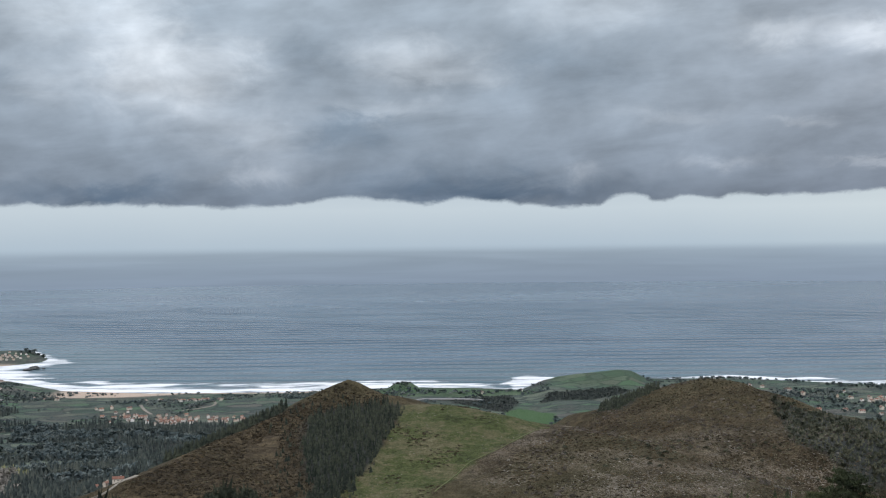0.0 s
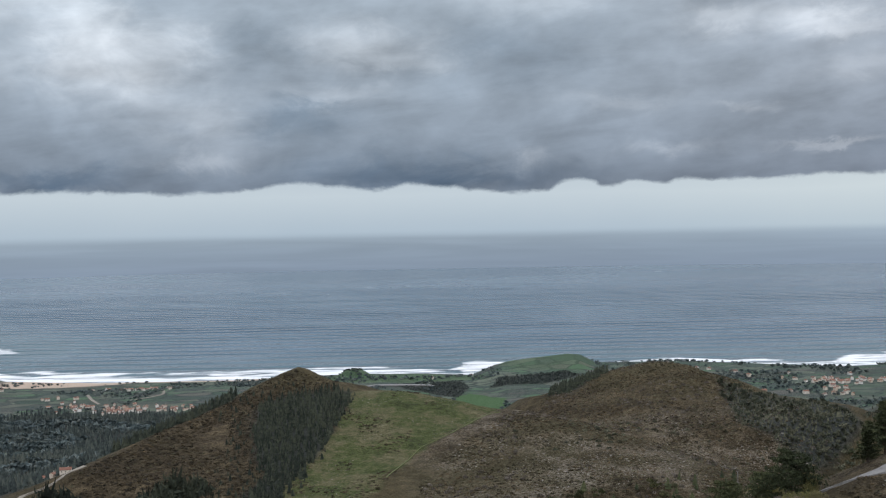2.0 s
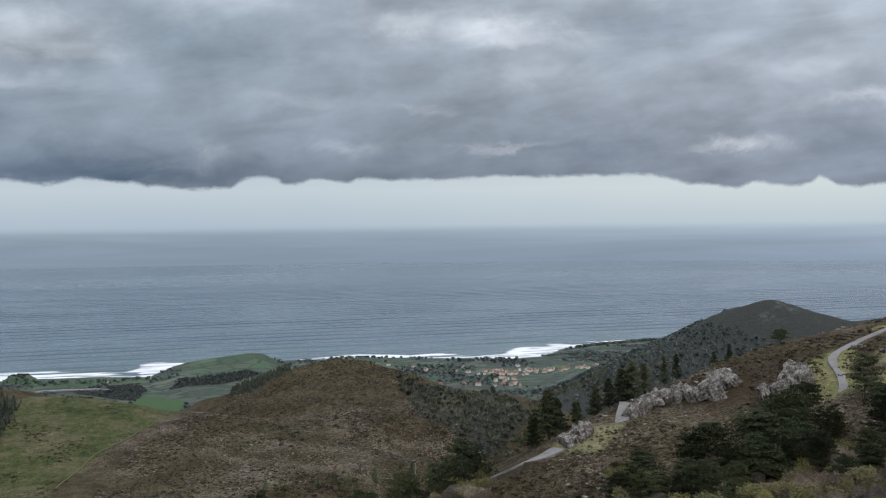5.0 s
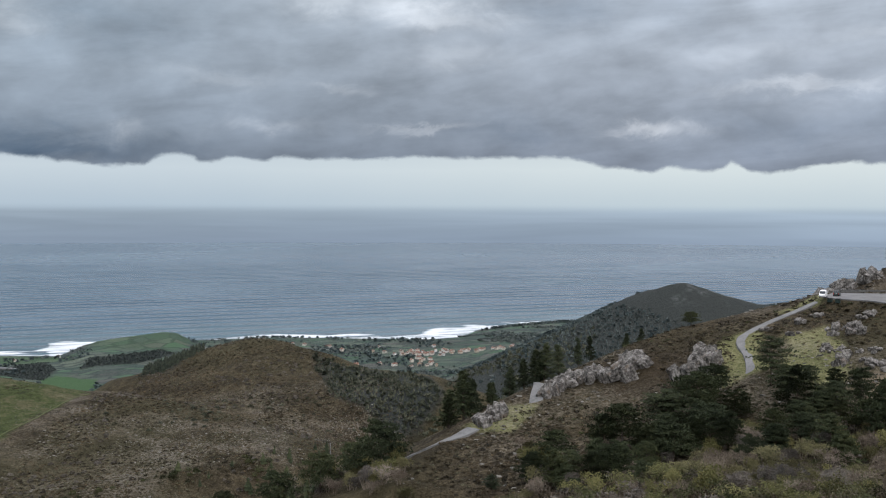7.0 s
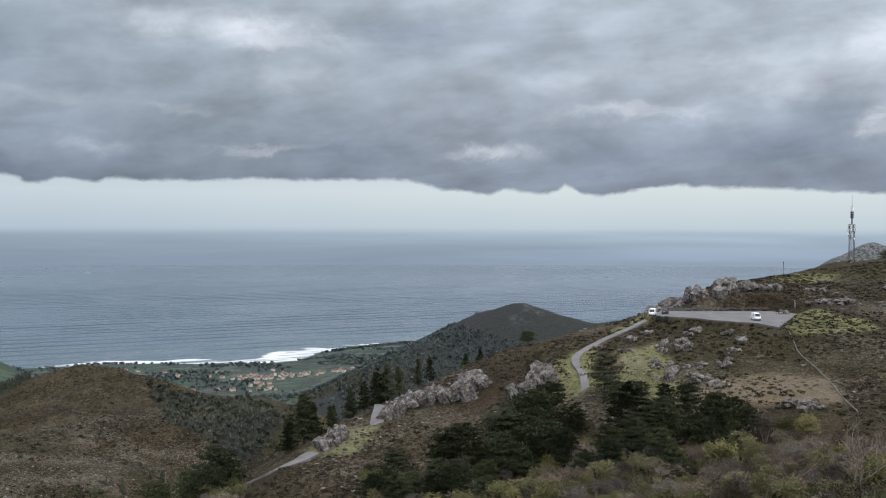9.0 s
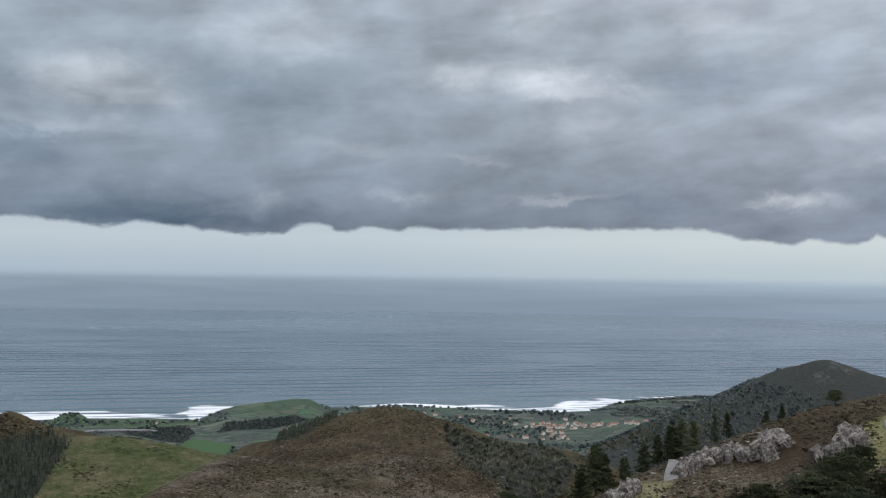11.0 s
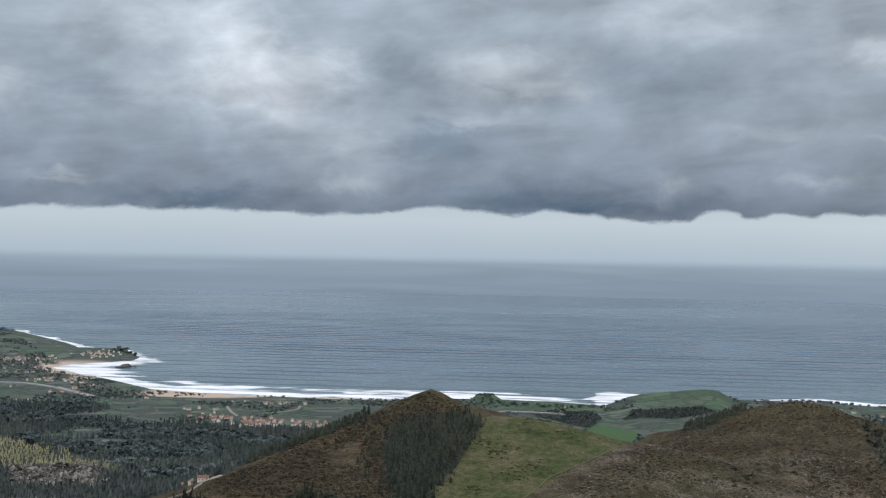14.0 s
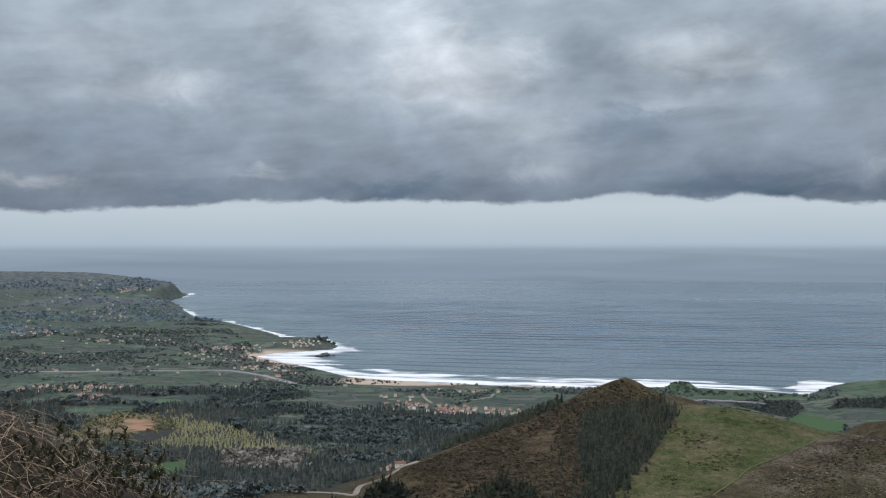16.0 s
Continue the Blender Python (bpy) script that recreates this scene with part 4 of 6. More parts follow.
# ---- trees that stand singly ----
def plant():
    spires = [pine_tree(100 + i, "spire") for i in range(3)]
    layered = [pine_tree(200 + i, "layered") for i in range(3)]
    flat = [pine_tree(300 + i, "umbrella") for i in range(3)]
    fresh = [leaf_tree(400 + i, "small tree in yellow-green new leaf among scrub", GORSE, 1.5) for i in range(2)]
    dull = [leaf_tree(420 + i, "brownish budding shrub with thin leaves", LEAVES, 0.6) for i in range(2)]
    puffs_ = [[puff_tree(460, "brown-grey leafless round shrub", TWIGS, 0.0), puff_tree(461, "brown-grey leafless round shrub", TWIGS, 0.15)],
              [puff_tree(462, "olive round shrub in thin leaf", OLIVE, 0.8), puff_tree(463, "olive round shrub in thin leaf", OLIVE, 0.5)],
              [puff_tree(464, "yellow-green shrub in fresh leaf", GORSE, 1.2)], [puff_tree(465, "pale grey leafless shrub", GREYBUSH, 0.2)]]
    bare = [bare_tree(440 + i) for i in range(3)]
    g = rng(5)
    used = set()

    def put(kinds, i, x, y, tall, own, wide=1.0, group=""):
        # no shrubs in the wedge between the eye and the low road, so that it shows
        if "shrub" in group and 0.374 < math.atan2(x, y) < 0.463 and 195 < math.hypot(x, y) < 268:
            return
        t = kinds[i % len(kinds)]
        turn = float(g.uniform(0, 360))
        if t.name not in used:
            used.add(t.name)
            k = tall / own
            t.matrix_basis = pose(x, y, ground_at(x, y) - 0.25, 0, 0, turn) @ Matrix.Diagonal((k * wide, k * wide, k, 1))
            ob = t
        else:
            k = tall / own
            ob = t.copy()
            scene.collection.objects.link(ob)
            ob.matrix_basis = pose(x, y, ground_at(x, y) - 0.25, 0, 0, turn) @ Matrix.Diagonal((k * wide, k * wide, k, 1))
            for c in t.children:
                d = c.copy()
                scene.collection.objects.link(d)
                d.parent = ob
        tagged(ob, group=group)

    # x, y, height, width: stood and sized to look right from the camera
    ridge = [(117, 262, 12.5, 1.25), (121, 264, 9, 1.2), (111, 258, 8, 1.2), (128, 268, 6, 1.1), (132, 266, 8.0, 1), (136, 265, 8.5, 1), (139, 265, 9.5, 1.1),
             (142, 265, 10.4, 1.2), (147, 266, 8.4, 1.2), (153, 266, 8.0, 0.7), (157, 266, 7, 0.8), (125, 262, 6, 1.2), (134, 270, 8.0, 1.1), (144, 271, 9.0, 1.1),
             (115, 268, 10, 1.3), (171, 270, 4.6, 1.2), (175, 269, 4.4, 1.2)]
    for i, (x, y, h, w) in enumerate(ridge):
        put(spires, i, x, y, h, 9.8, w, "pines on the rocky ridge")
    slope = [(160, 186, 12.0, 1.0), (161, 162, 13.2, 0.85), (144, 174, 8.0, 0.9), (155, 178, 6.2, 1), (147, 158, 7.0, 1), (134, 197, 10, 0.9), (102, 214, 3.5, 1.2), (110, 210, 7.5, 1.1), (132, 124, 5, 1.2), (122, 204, 7, 1.1), (112, 202, 6, 1.2), (152, 168, 8, 1.0)]
    for i, (x, y, h, w) in enumerate(slope):
        put(layered, i, x, y, h, 9.8, w, "pines on the near slope")
    crowns = [(170, 207, 11.6, 0.75), (151, 208, 10.8, 1.15), (142, 208, 10, 1.1), (153, 198, 8, 1.2), (131, 208, 10.5, 1.15), (145, 196, 8.5, 1.2), (133, 192, 9, 1.1), (166, 196, 9, 1.0),
              (187, 262, 4.2, 1.3), (353, 268, 4.4, 1.2), (160, 214, 8, 1.1), (144, 210, 7, 1.2), (89, 247, 13.0, 0.9), (85, 256, 10, 1), (79, 264, 10, 1.1), (70, 270, 10, 1.0), (58, 276, 10, 1.0)]
    for i, (x, y, h, w) in enumerate(crowns):
        put(flat, i, x, y, h, 9.8, w, "pines on the near slope")
    for i in range(62):
        x, y = g.uniform(104, 176), g.uniform(160, 216)
        if 218 < math.hypot(x, y) < 264 and inside(np.array([x]), np.array([y]), STRAW_PATCHES[0])[0] < 0:
            put((flat, flat, layered)[i % 3], i, float(x), float(y), float(g.uniform(5.0, 9.0)), 9.8, float(g.uniform(0.7, 1.0)), "pines on the near slope")
    yellow = [(113, 166, 5.2, 1.2), (105, 167, 4, 1.3), (151, 190, 4.2, 1), (155, 170, 5, 1.1), (164, 158, 6, 0.9), (155, 153, 6, 1.0), (58, 202, 3.4, 1.1), (96, 160, 4, 1.2)]
    for i, (x, y, h, w) in enumerate(yellow):
        put(fresh, i, x, y, h, 5.0, w, "green shrubs on the slope")
    for i in range(26):
        a, r = radians(g.uniform(22, 57)), g.uniform(150, 215)
        put(fresh, i, math.sin(a) * r, math.cos(a) * r, float(g.uniform(2.6, 4.6)), 5.0, float(g.uniform(0.9, 1.3)), "green shrubs on the slope")
    for i in range(90):
        a, r = radians(g.uniform(20, 57)), g.uniform(145, 215)
        put(dull, i, math.sin(a) * r, math.cos(a) * r, g.uniform(2.8, 5.0), 5.0, g.uniform(0.9, 1.4), "brown shrubs on the slope")
    thicket = [(104, 168), (137, 204), (150, 190), (162, 178), (182, 156), (168, 128), (128, 100), (112, 118)]
    x, y, _ = scatter(431, thicket, 5.6, None, 0.9, 3.0)
    u, v, _ = scatter(432, [(76, 225), (82, 300), (92, 312), (104, 245), (112, 232), (122, 214), (112, 196), (92, 204)], 5.2, None, 0.9, 3.0)
    x, y = np.concatenate([x, u]), np.concatenate([y, v])
    for i in range(len(x)):
        k = int(g.choice([0, 0, 1, 1, 2, 3]))
        put(puffs_[k], i, float(x[i]), float(y[i]), float(g.uniform(3.6, 6.4)), 5.0, float(g.uniform(0.85, 1.25)), "thicket of shrubs on the slope")
    leafless = [(165, 173, 9.5, 1), (128, 113, 11.5, 1), (130, 104, 13.0, 1), (139, 106, 11.4, 1), (141, 101, 12, 1), (124, 102, 6, 1.2), (128, 150, 6, 1.3), (120, 118, 7, 1.2), (150, 112, 9, 1.0)]
    for i, (x, y, h, w) in enumerate(leafless):
        put(bare, i, x, y, h, 10.0, w, "leafless trees on the slope")
    # pine tops that rise from the steep slope below the eye
    tops = [(-10.9, 54, 148.2), (-16.6, 52.2, 148.1), (-5.2, 55, 146.8), (-12.6, 57, 146.6), (-20.0, 55.0, 146.0)]
    near_pine = [pine_tree(470, "layered", 0.45, PINE_DARK)]
    for i, (x, y, z) in enumerate(tops):
        put(near_pine, i, x, y, max(3.0, z - ground_at(x, y)) + 0.3, 9.8, 0.55, "pine tops below the viewpoint")



# ---- woods, hedges and scrub ----
def scatter(seed, ring, step, keep=None, jitter=0.9, wander=5.0):
    """Points of a shaken grid inside a ring."""
    g = rng(seed)
    xs, ys = [p[0] for p in ring], [p[1] for p in ring]
    x, y = np.meshgrid(np.arange(min(xs), max(xs), step), np.arange(min(ys), max(ys), step))
    x, y = x.ravel() + g.uniform(-jitter, jitter, x.size) * step / 2, y.ravel() + g.uniform(-jitter, jitter, y.size) * step / 2
    ok = inside(x, y, ring) + wander * vnoise(x, y, 16, seed) > 0
    if keep is not None:
        ok &= keep(x, y)
    return x[ok], y[ok], g


plant()


def places(x, y, g, low, high, slim=(0.8, 1.2), sink=0.15):
    h = g.uniform(low, high, len(x))
    return np.stack([x, y, surface(x, y) - sink * h, g.uniform(0, 6.28, len(x)), h * g.uniform(*slim, len(x)), h], -1)


BARE_WOOD = [(-318, 668), (-262, 676), (-206, 530), (-262, 552)]


def woods():
    def wood(name, label, ring, step, low, high, shapes, mat, slim=(0.8, 1.2), keep=None, seed=1):
        x, y, g = scatter(seed, ring, step, keep)
        P = places(x, y, g, low, high, slim)
        pick = g.integers(0, len(shapes), len(P))
        for i, s in enumerate(shapes):
            if (pick == i).any():
                spread(name, label, "woodland", s, P[pick == i], mat)
    tall = [spire(i, 4, 7, 0.26) for i in range(3)]
    round_ = [crown(i, 24) for i in range(4)]
    knobs = [crown(20 + i, 22, 4) for i in range(3)]
    wood("pine_wood", "dense dark pine wood on the peak's flank", PINES, 2.3, 2.6, 5.6, [spire(30 + i, 6, 8, 0.27) for i in range(4)], PINE_DARK, (0.7, 1.15), None, seed=61)
    wood("pine_wood", "scattered young pines at the wood's edge", [(-86, 540), (-76, 500), (-74, 440), (-50, 410), (-36, 440), (-24, 520), (-20, 560), (-60, 574)], 5.0, 1.2, 3.4, [spire(30 + i, 6, 8, 0.27) for i in range(3)], PINE_DARK, (0.8, 1.3), None, seed=77)
    wood("pine_wood", "dark pines along the back of the spur", PINES_BEHIND, 3.3, 4.5, 7.5, [spire(33 + i, 5, 8, 0.27) for i in range(3)], PINE_DARK, seed=62)
    wood("pine_wood", "dark pines beside the domed hill", DOME_PINES, 3.0, 4.0, 6.5, [spire(36 + i, 5, 7, 0.28) for i in range(2)], PINE_DARK, seed=63)
    wood("mixed_wood", "dull green wood on the hill's east side", DOME_WOOD, 2.1, 1.2, 2.7, tall + round_[:3], MID_WOOD, (0.8, 1.2), seed=64)
    wood("coast_wood", "dark copses on the low hill by the eastern shore", [(470, 1150), (560, 1236), (600, 1262), (690, 1248), (650, 1140), (520, 1090)], 5.0, 1.8, 3.8, round_, HAZY_WOOD, (1.0, 1.6), lambda x, y: vnoise(x, y, 45, 87, 3) > 0.02, 177)
    wood("coast_wood", "dark wood below the green headland", HEAD_WOOD, 2.2, 1.4, 2.6, knobs + tall, PLANTATION, seed=65)
    wood("coast_wood", "dark wood on the coastal flat", FLAT_WOOD, 2.0, 1.0, 2.0, tall + knobs[:2], PLANTATION, seed=66)
    clear_of = lambda x, y: (vnoise(x, y, 90, 41, 3) > -0.28) & (inside(x, y, OPEN_GROUND) < 2) & (inside(x, y, LOW_GREEN) < 3) & (np.degrees(np.arctan2(-x, y)) > 5) & (inside(x, y, BARE_WOOD) < 2)
    # the sunlit part of the valley; its light is painted into the leaf colour
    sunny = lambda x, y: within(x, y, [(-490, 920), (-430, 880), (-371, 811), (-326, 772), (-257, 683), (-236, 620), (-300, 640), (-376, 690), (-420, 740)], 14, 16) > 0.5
    wood("valley_wood", "dark conifer plantation in the valley", VALLEY_WOOD, 4.6, 4.0, 7.5, tall, PLANTATION, (0.8, 1.1), lambda x, y: clear_of(x, y) & ~sunny(x, y) & (vnoise(x, y, 60, 91, 2) < -0.05), 67)
    wood("valley_wood", "mixed dull green wood in the valley", VALLEY_WOOD, 6.0, 3.0, 6.0, round_, HAZY_WOOD, (0.9, 1.4), lambda x, y: clear_of(x, y) & ~sunny(x, y) & (vnoise(x, y, 60, 91, 2) >= -0.05), 68)
    wood("young_wood", "valley trees with sunlight painted yellow-green into their leaves", VALLEY_WOOD, 3.8, 2.0, 4.2, tall, SUNLIT, (0.7, 1.05), lambda x, y: clear_of(x, y) & sunny(x, y), 69)
    wood("young_wood", "scrub round the cleared slope, sunlight painted pale into its leaves", OPEN_GROUND, 4.2, 1.0, 2.8, round_, SUNLIT, (0.9, 1.5), lambda x, y: (inside(x, y, CLEARING) < -3) & (vnoise(x, y, 40, 101, 3) > -0.25), 183)
    wood("bare_wood", "grey-brown leafless wood in the valley", BARE_WOOD, 5.0, 2.5, 5.0, round_, BARE_FAR, (0.9, 1.4), None, 78)
    ring = [(400, 1060), (545, 1050), (640, 820), (700, 680), (560, 560), (420, 560), (380, 700), (420, 880)]
    wood("hill_wood", "dull wood over the pointed hill's lower slopes", ring, 3.0, 1.3, 2.6, tall + round_, HAZY_WOOD, (0.8, 1.3), lambda x, y: (crest(x, y, CONE, 0.46, 0.4, 16.0) > 12) & (crest(x, y, CONE, 0.46, 0.4, 16.0) < 82 + 14 * vnoise(x, y, 40, 5)), 70)
    wood("hill_wood", "thin line of trees on the pointed hill's crest", [(545, 1000), (500, 790), (486, 730), (480, 740), (494, 800), (532, 980)], 6.0, 2.0, 4.0, round_, HAZY_WOOD, (0.8, 1.2), None, 71)
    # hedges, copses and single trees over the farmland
    def farm(seed, ring, step, low, high, cut, mat=HAZY_WOOD):
        x, y, g = scatter(seed, ring, step, lambda x, y: (shore(x, y) > 12 + 40 * ((x > 380) & (x < 585))) & (vnoise(x, y, 75, 81, 3) + 0.5 * vnoise(x, y, 16, 82, 2) > cut) & (np.hypot(x, y) > 690) & (height(x, y) < 60)
                          & (inside(x, y, GREEN_FIELD) < 2) & (crest(x, y, HEADLAND, 0.16, 0.5, 10.0) < 6) & (within(x, y, VALLEY_WOOD, 20, 25) < 0.5))
        P = places(x, y, g, low, high, (0.9, 1.6))
        pick = g.integers(0, 4, len(P))
        for i in range(4):
            spread("hedge_trees", "dark hedge trees and copses between the fields", "hedge", round_[i], P[pick == i], mat)
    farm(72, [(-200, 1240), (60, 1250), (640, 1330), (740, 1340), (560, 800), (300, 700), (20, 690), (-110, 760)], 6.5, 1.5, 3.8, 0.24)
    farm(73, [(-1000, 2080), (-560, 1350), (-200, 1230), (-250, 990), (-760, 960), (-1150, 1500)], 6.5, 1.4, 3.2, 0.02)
    farm(74, [(-1700, 2900), (-1250, 2420), (-1000, 2080), (-1150, 1500), (-1900, 2300)], 11.0, 2.4, 5.2, 0.10, HAZY_CAPE_WOOD)
    farm(75, [(-2200, 3150), (-1620, 3080), (-1560, 2760), (-2100, 2500)], 13.0, 3.5, 7.0, -0.15, HAZY_CAPE_WOOD)
    # a dark cap of pines on the knoll and along the shore
    wood("coast_wood", "dark tree clumps along the shore", [(-160, 1212), (40, 1236), (80, 1226), (20, 1205), (-150, 1190)], 8.0, 2.5, 4.5, round_, HAZY_WOOD, (1.0, 1.7), lambda x, y: (vnoise(x, y, 40, 83, 2) > 0.42) & (abs(x + 45) > 26), 76)
    wood("coast_wood", "dark tree clumps above the eastern shore", [(596, 1285), (612, 1306), (642, 1318), (735, 1340), (760, 1300), (640, 1270)], 6.0, 2.5, 5.0, round_, HAZY_WOOD, (1.0, 1.6), lambda x, y: vnoise(x, y, 40, 86, 2) > -0.25, 176)
    wood("mixed_wood", "dull green wood along the valley floor", [(215, 470), (300, 540), (420, 700), (410, 880), (320, 860), (250, 690)], 6.0, 2.0, 4.5, tall + round_[:2], MID_WOOD, (0.8, 1.3), lambda x, y: vnoise(x, y, 50, 79, 3) > -0.1, 80)
    wood("mixed_wood", "dull green wood on the steep side of the ravine", [(172, 500), (216, 530), (240, 500), (215, 420), (160, 400), (150, 440)], 2.8, 1.4, 3.2, tall + round_, MID_WOOD, (0.8, 1.2), lambda x, y: vnoise(x, y, 26, 99, 3) > -0.3, 179)
    wood("coast_wood", "row of dark round trees above the western shore", CLIFF_ROW, 12.0, 7.0, 11.0, round_, HAZY_CAPE_WOOD, (0.9, 1.3), None, 180)
    wood("coast_wood", "dark low trees capping the knoll by the shore", [(-58, 1226), (-54, 1236), (-37, 1238), (-32, 1228), (-44, 1221)], 2.6, 1.2, 2.2, round_, PLANTATION, (1.0, 1.4), None, 181)
    wood("coast_wood", "dark trees on the tip of the village cape", CAPE_TIP, 7.0, 3.5, 7.0, round_, HAZY_WOOD, (0.9, 1.2), None, 182)
    # heather and gorse cushions
    def cushion(seed, points, blades, size, tall_):
        """A low springy bush of short blades over a dome."""
        q = rng(seed)
        bits = []
        for _ in range(points):
            d = Vector((q.normal(), q.normal(), abs(q.normal()) * 0.8)).normalized() * q.uniform(0.3, 0.5)
            bits.append(tuft(q, (d.x, d.y, d.z * tall_), q.uniform(0.7, 1.3) * size, blades, 0.6, 0.32))
        return gather(bits)
    low = [cushion(40 + i, 24, 3, 0.26, 0.8) for i in range(4)]
    bushy = [cushion(140 + i, 80, 4, 0.15, 1.3) for i in range(3)]
    def heath(seed, ring, step, size, cut, mat, name, label, kind_shapes=low):
        x, y, g = scatter(seed, ring, step, lambda x, y: (vnoise(x, y, 22, seed + 3, 3) > cut) & (inside(x, y, FIELD) < 1) & (inside(x, y, PINES) < 1) & (inside(x, y, LOT) < 0.5)
                          & (np.min([along(x, y, road)[0] for road in ROADS], axis=0) > 2.4))
        P = places(x, y, g, *size, (1.0, 1.4) if kind_shapes is bushy else (1.1, 2.0), 0.15)
        pick = g.integers(0, len(kind_shapes), len(P))
        for i, s in enumerate(kind_shapes):
            spread(name, label, "scrub", s, P[pick == i], mat)
    hill_a = [(-130, 440), (-110, 510), (-80, 556), (-52, 600), (-30, 585), (-30, 420), (-90, 400)]
    hill_b = [(0, 400), (30, 490), (62, 550), (88, 650), (140, 668), (182, 625), (198, 545), (200, 440), (140, 400), (60, 380)]
    right = [(88, 232), (135, 262), (186, 266), (235, 256), (300, 274), (420, 270), (330, 130), (200, 95), (150, 130), (100, 180)]
    heath(84, hill_a, 1.8, (0.5, 1.5), -0.45, HEATHER, "heather", "low brown heather and gorse cushions on the peak")
    heath(184, hill_a, 3.4, (0.4, 1.1), 0.28, OCHRE, "withered_gorse", "ochre withered gorse on the peak")
    heath(185, hill_b, 2.6, (0.4, 1.1), -0.2, OCHRE, "withered_gorse", "ochre withered gorse on the domed hill")
    heath(187, right, 3.0, (0.3, 0.8), 0.1, OCHRE, "withered_gorse", "ochre withered gorse over the stony shoulder")
    heath(85, hill_b, 2.6, (0.5, 1.3), 0.12, HEATHER, "heather", "low brown heather and gorse on the domed hill")
    heath(186, hill_b, 2.3, (0.4, 1.1), -0.25, DULL, "gorse_scrub", "dull olive gorse on the domed hill")
    heath(188, right, 2.8, (0.3, 0.9), 0.0, DULL, "gorse_scrub", "dull olive gorse over the stony shoulder")
    heath(189, hill_a, 3.6, (0.4, 1.1), 0.1, DULL, "gorse_scrub", "dull olive gorse on the peak")
    heath(190, [(45, 470), (60, 530), (100, 545), (180, 520), (170, 470), (110, 450)], 6.5, (1.2, 2.4), 0.15, MID_WOOD, "thorn_scrub", "grey-green rounded bushes below the dome", bushy)
    heath(86, hill_b, 4.6, (0.9, 2.2), 0.18, GREYBUSH, "thorn_scrub", "pale grey leafless scrub on the domed hill", bushy)
    heath(87, right, 1.8, (0.4, 1.25), -0.25, HEATHER, "heather", "dark heather cushions over the stony shoulder")
    heath(88, right, 4.2, (0.6, 1.2), 0.25, LEAVES, "gorse_scrub", "olive green gorse over the stony shoulder")
    # thicket in the ravine between the hills
    ravine = [(-30, 392), (0, 400), (40, 402), (120, 425), (190, 450), (185, 400), (128, 318), (84, 262), (50, 235), (10, 320)]
    for k, (mat_, shapes, lo_, hi_, st_) in enumerate(((LEAVES, bushy, 1.2, 3.0, 4.6), (GREYBUSH, bushy, 1.2, 2.8, 5.4), (NEEDLES, [spire(30 + i, 6, 8, 0.3) for i in range(3)], 2.5, 5.5, 8.0))):
        wood("ravine_thicket", ("olive bushes in the ravine", "grey leafless bushes in the ravine", "dark young pines in the ravine")[k], ravine, st_, lo_, hi_, shapes, mat_, (0.9, 1.5), lambda x, y, k=k: vnoise(x, y, 30, 96 + k, 3) > (0.0, 0.05, 0.1)[k] - 0.25 * (np.hypot(x, y) < 330), 97 + k)
    # brushwood in front of the pines
    twig = []
    for k in range(3):
        g = rng(500 + k)
        bits = []
        for _ in range(26):
            a, lean = g.uniform(0, 6.28), abs(g.normal(0, 0.35))
            base_ = Vector((g.normal(0, 0.16), g.normal(0, 0.16), 0))
            tip = base_ + Vector((math.cos(a) * lean, math.sin(a) * lean, g.uniform(0.6, 1.05)))
            mid = base_.lerp(tip, 0.5) + Vector((g.normal(0, 0.05), g.normal(0, 0.05), 0.05))
            bits += [rod(base_, mid, 0.014, 0.010, 3), rod(mid, tip, 0.010, 0.004, 3), rod(mid, mid + (tip - mid) * 0.8 + Vector((g.normal(0, 0.12), g.normal(0, 0.12), 0)), 0.007, 0.003, 3)]
        twig.append(gather(bits))
    front = [(60, 205), (92, 186), (140, 172), (160, 140), (190, 120), (165, 92), (118, 82), (96, 120), (80, 170), (52, 200)]
    x, y, g = scatter(89, front, 3.1, lambda x, y: vnoise(x, y, 12, 88, 2) > -0.2)
    P = places(x, y, g, 1.2, 3.4, (0.7, 1.3), 0.05)
    pick = g.integers(0, 3, len(P))
    for i in range(3):
        spread("brushwood", "brown leafless brushwood in front of the pines", "scrub", twig[i], P[pick == i], TWIGS)
    x, y, g = scatter(90, front, 2.4)
    P = places(x, y, g, 1.4, 4.4, (0.8, 1.3), 0.1)
    pick = g.integers(0, 4, len(P))
    puffs = []
    for k in range(4):
        q = rng(540 + k)
        bits = []
        for _ in range(70):
            d = Vector((q.normal(), q.normal(), abs(q.normal()) * 0.9)).normalized() * q.uniform(0.25, 0.5)
            bits.append(tuft(q, (d.x, d.y, d.z + 0.25), q.uniform(0.08, 0.16), 4, 0.4, 0.3))
        puffs.append(gather(bits))
    for i in range(4):
        spread("undergrowth", "mixed olive and brown undergrowth", "scrub", puffs[i], P[pick == i], [LEAVES, HEATHER, GREYBUSH, LEAVES][i])
    # pale stones strewn over the domed hill and the shoulder
    stone = [clump(60 + i, 1, 0.6, 0.7) for i in range(3)]
    x, y, g = scatter(92, hill_b, 2.5, lambda x, y: (vnoise(x, y, 40, 51, 3) > -0.1) & (vnoise(x, y, 9, 53, 2) > -0.1) & (y < 545) & (inside(x, y, FIELD) < 0))
    P = places(x, y, g, 0.2, 0.75, (0.8, 2.0), 0.3)
    spread("field_stones", "pale weathered stones strewn over the slope", "stones", stone[0], P, PALE_STONE)
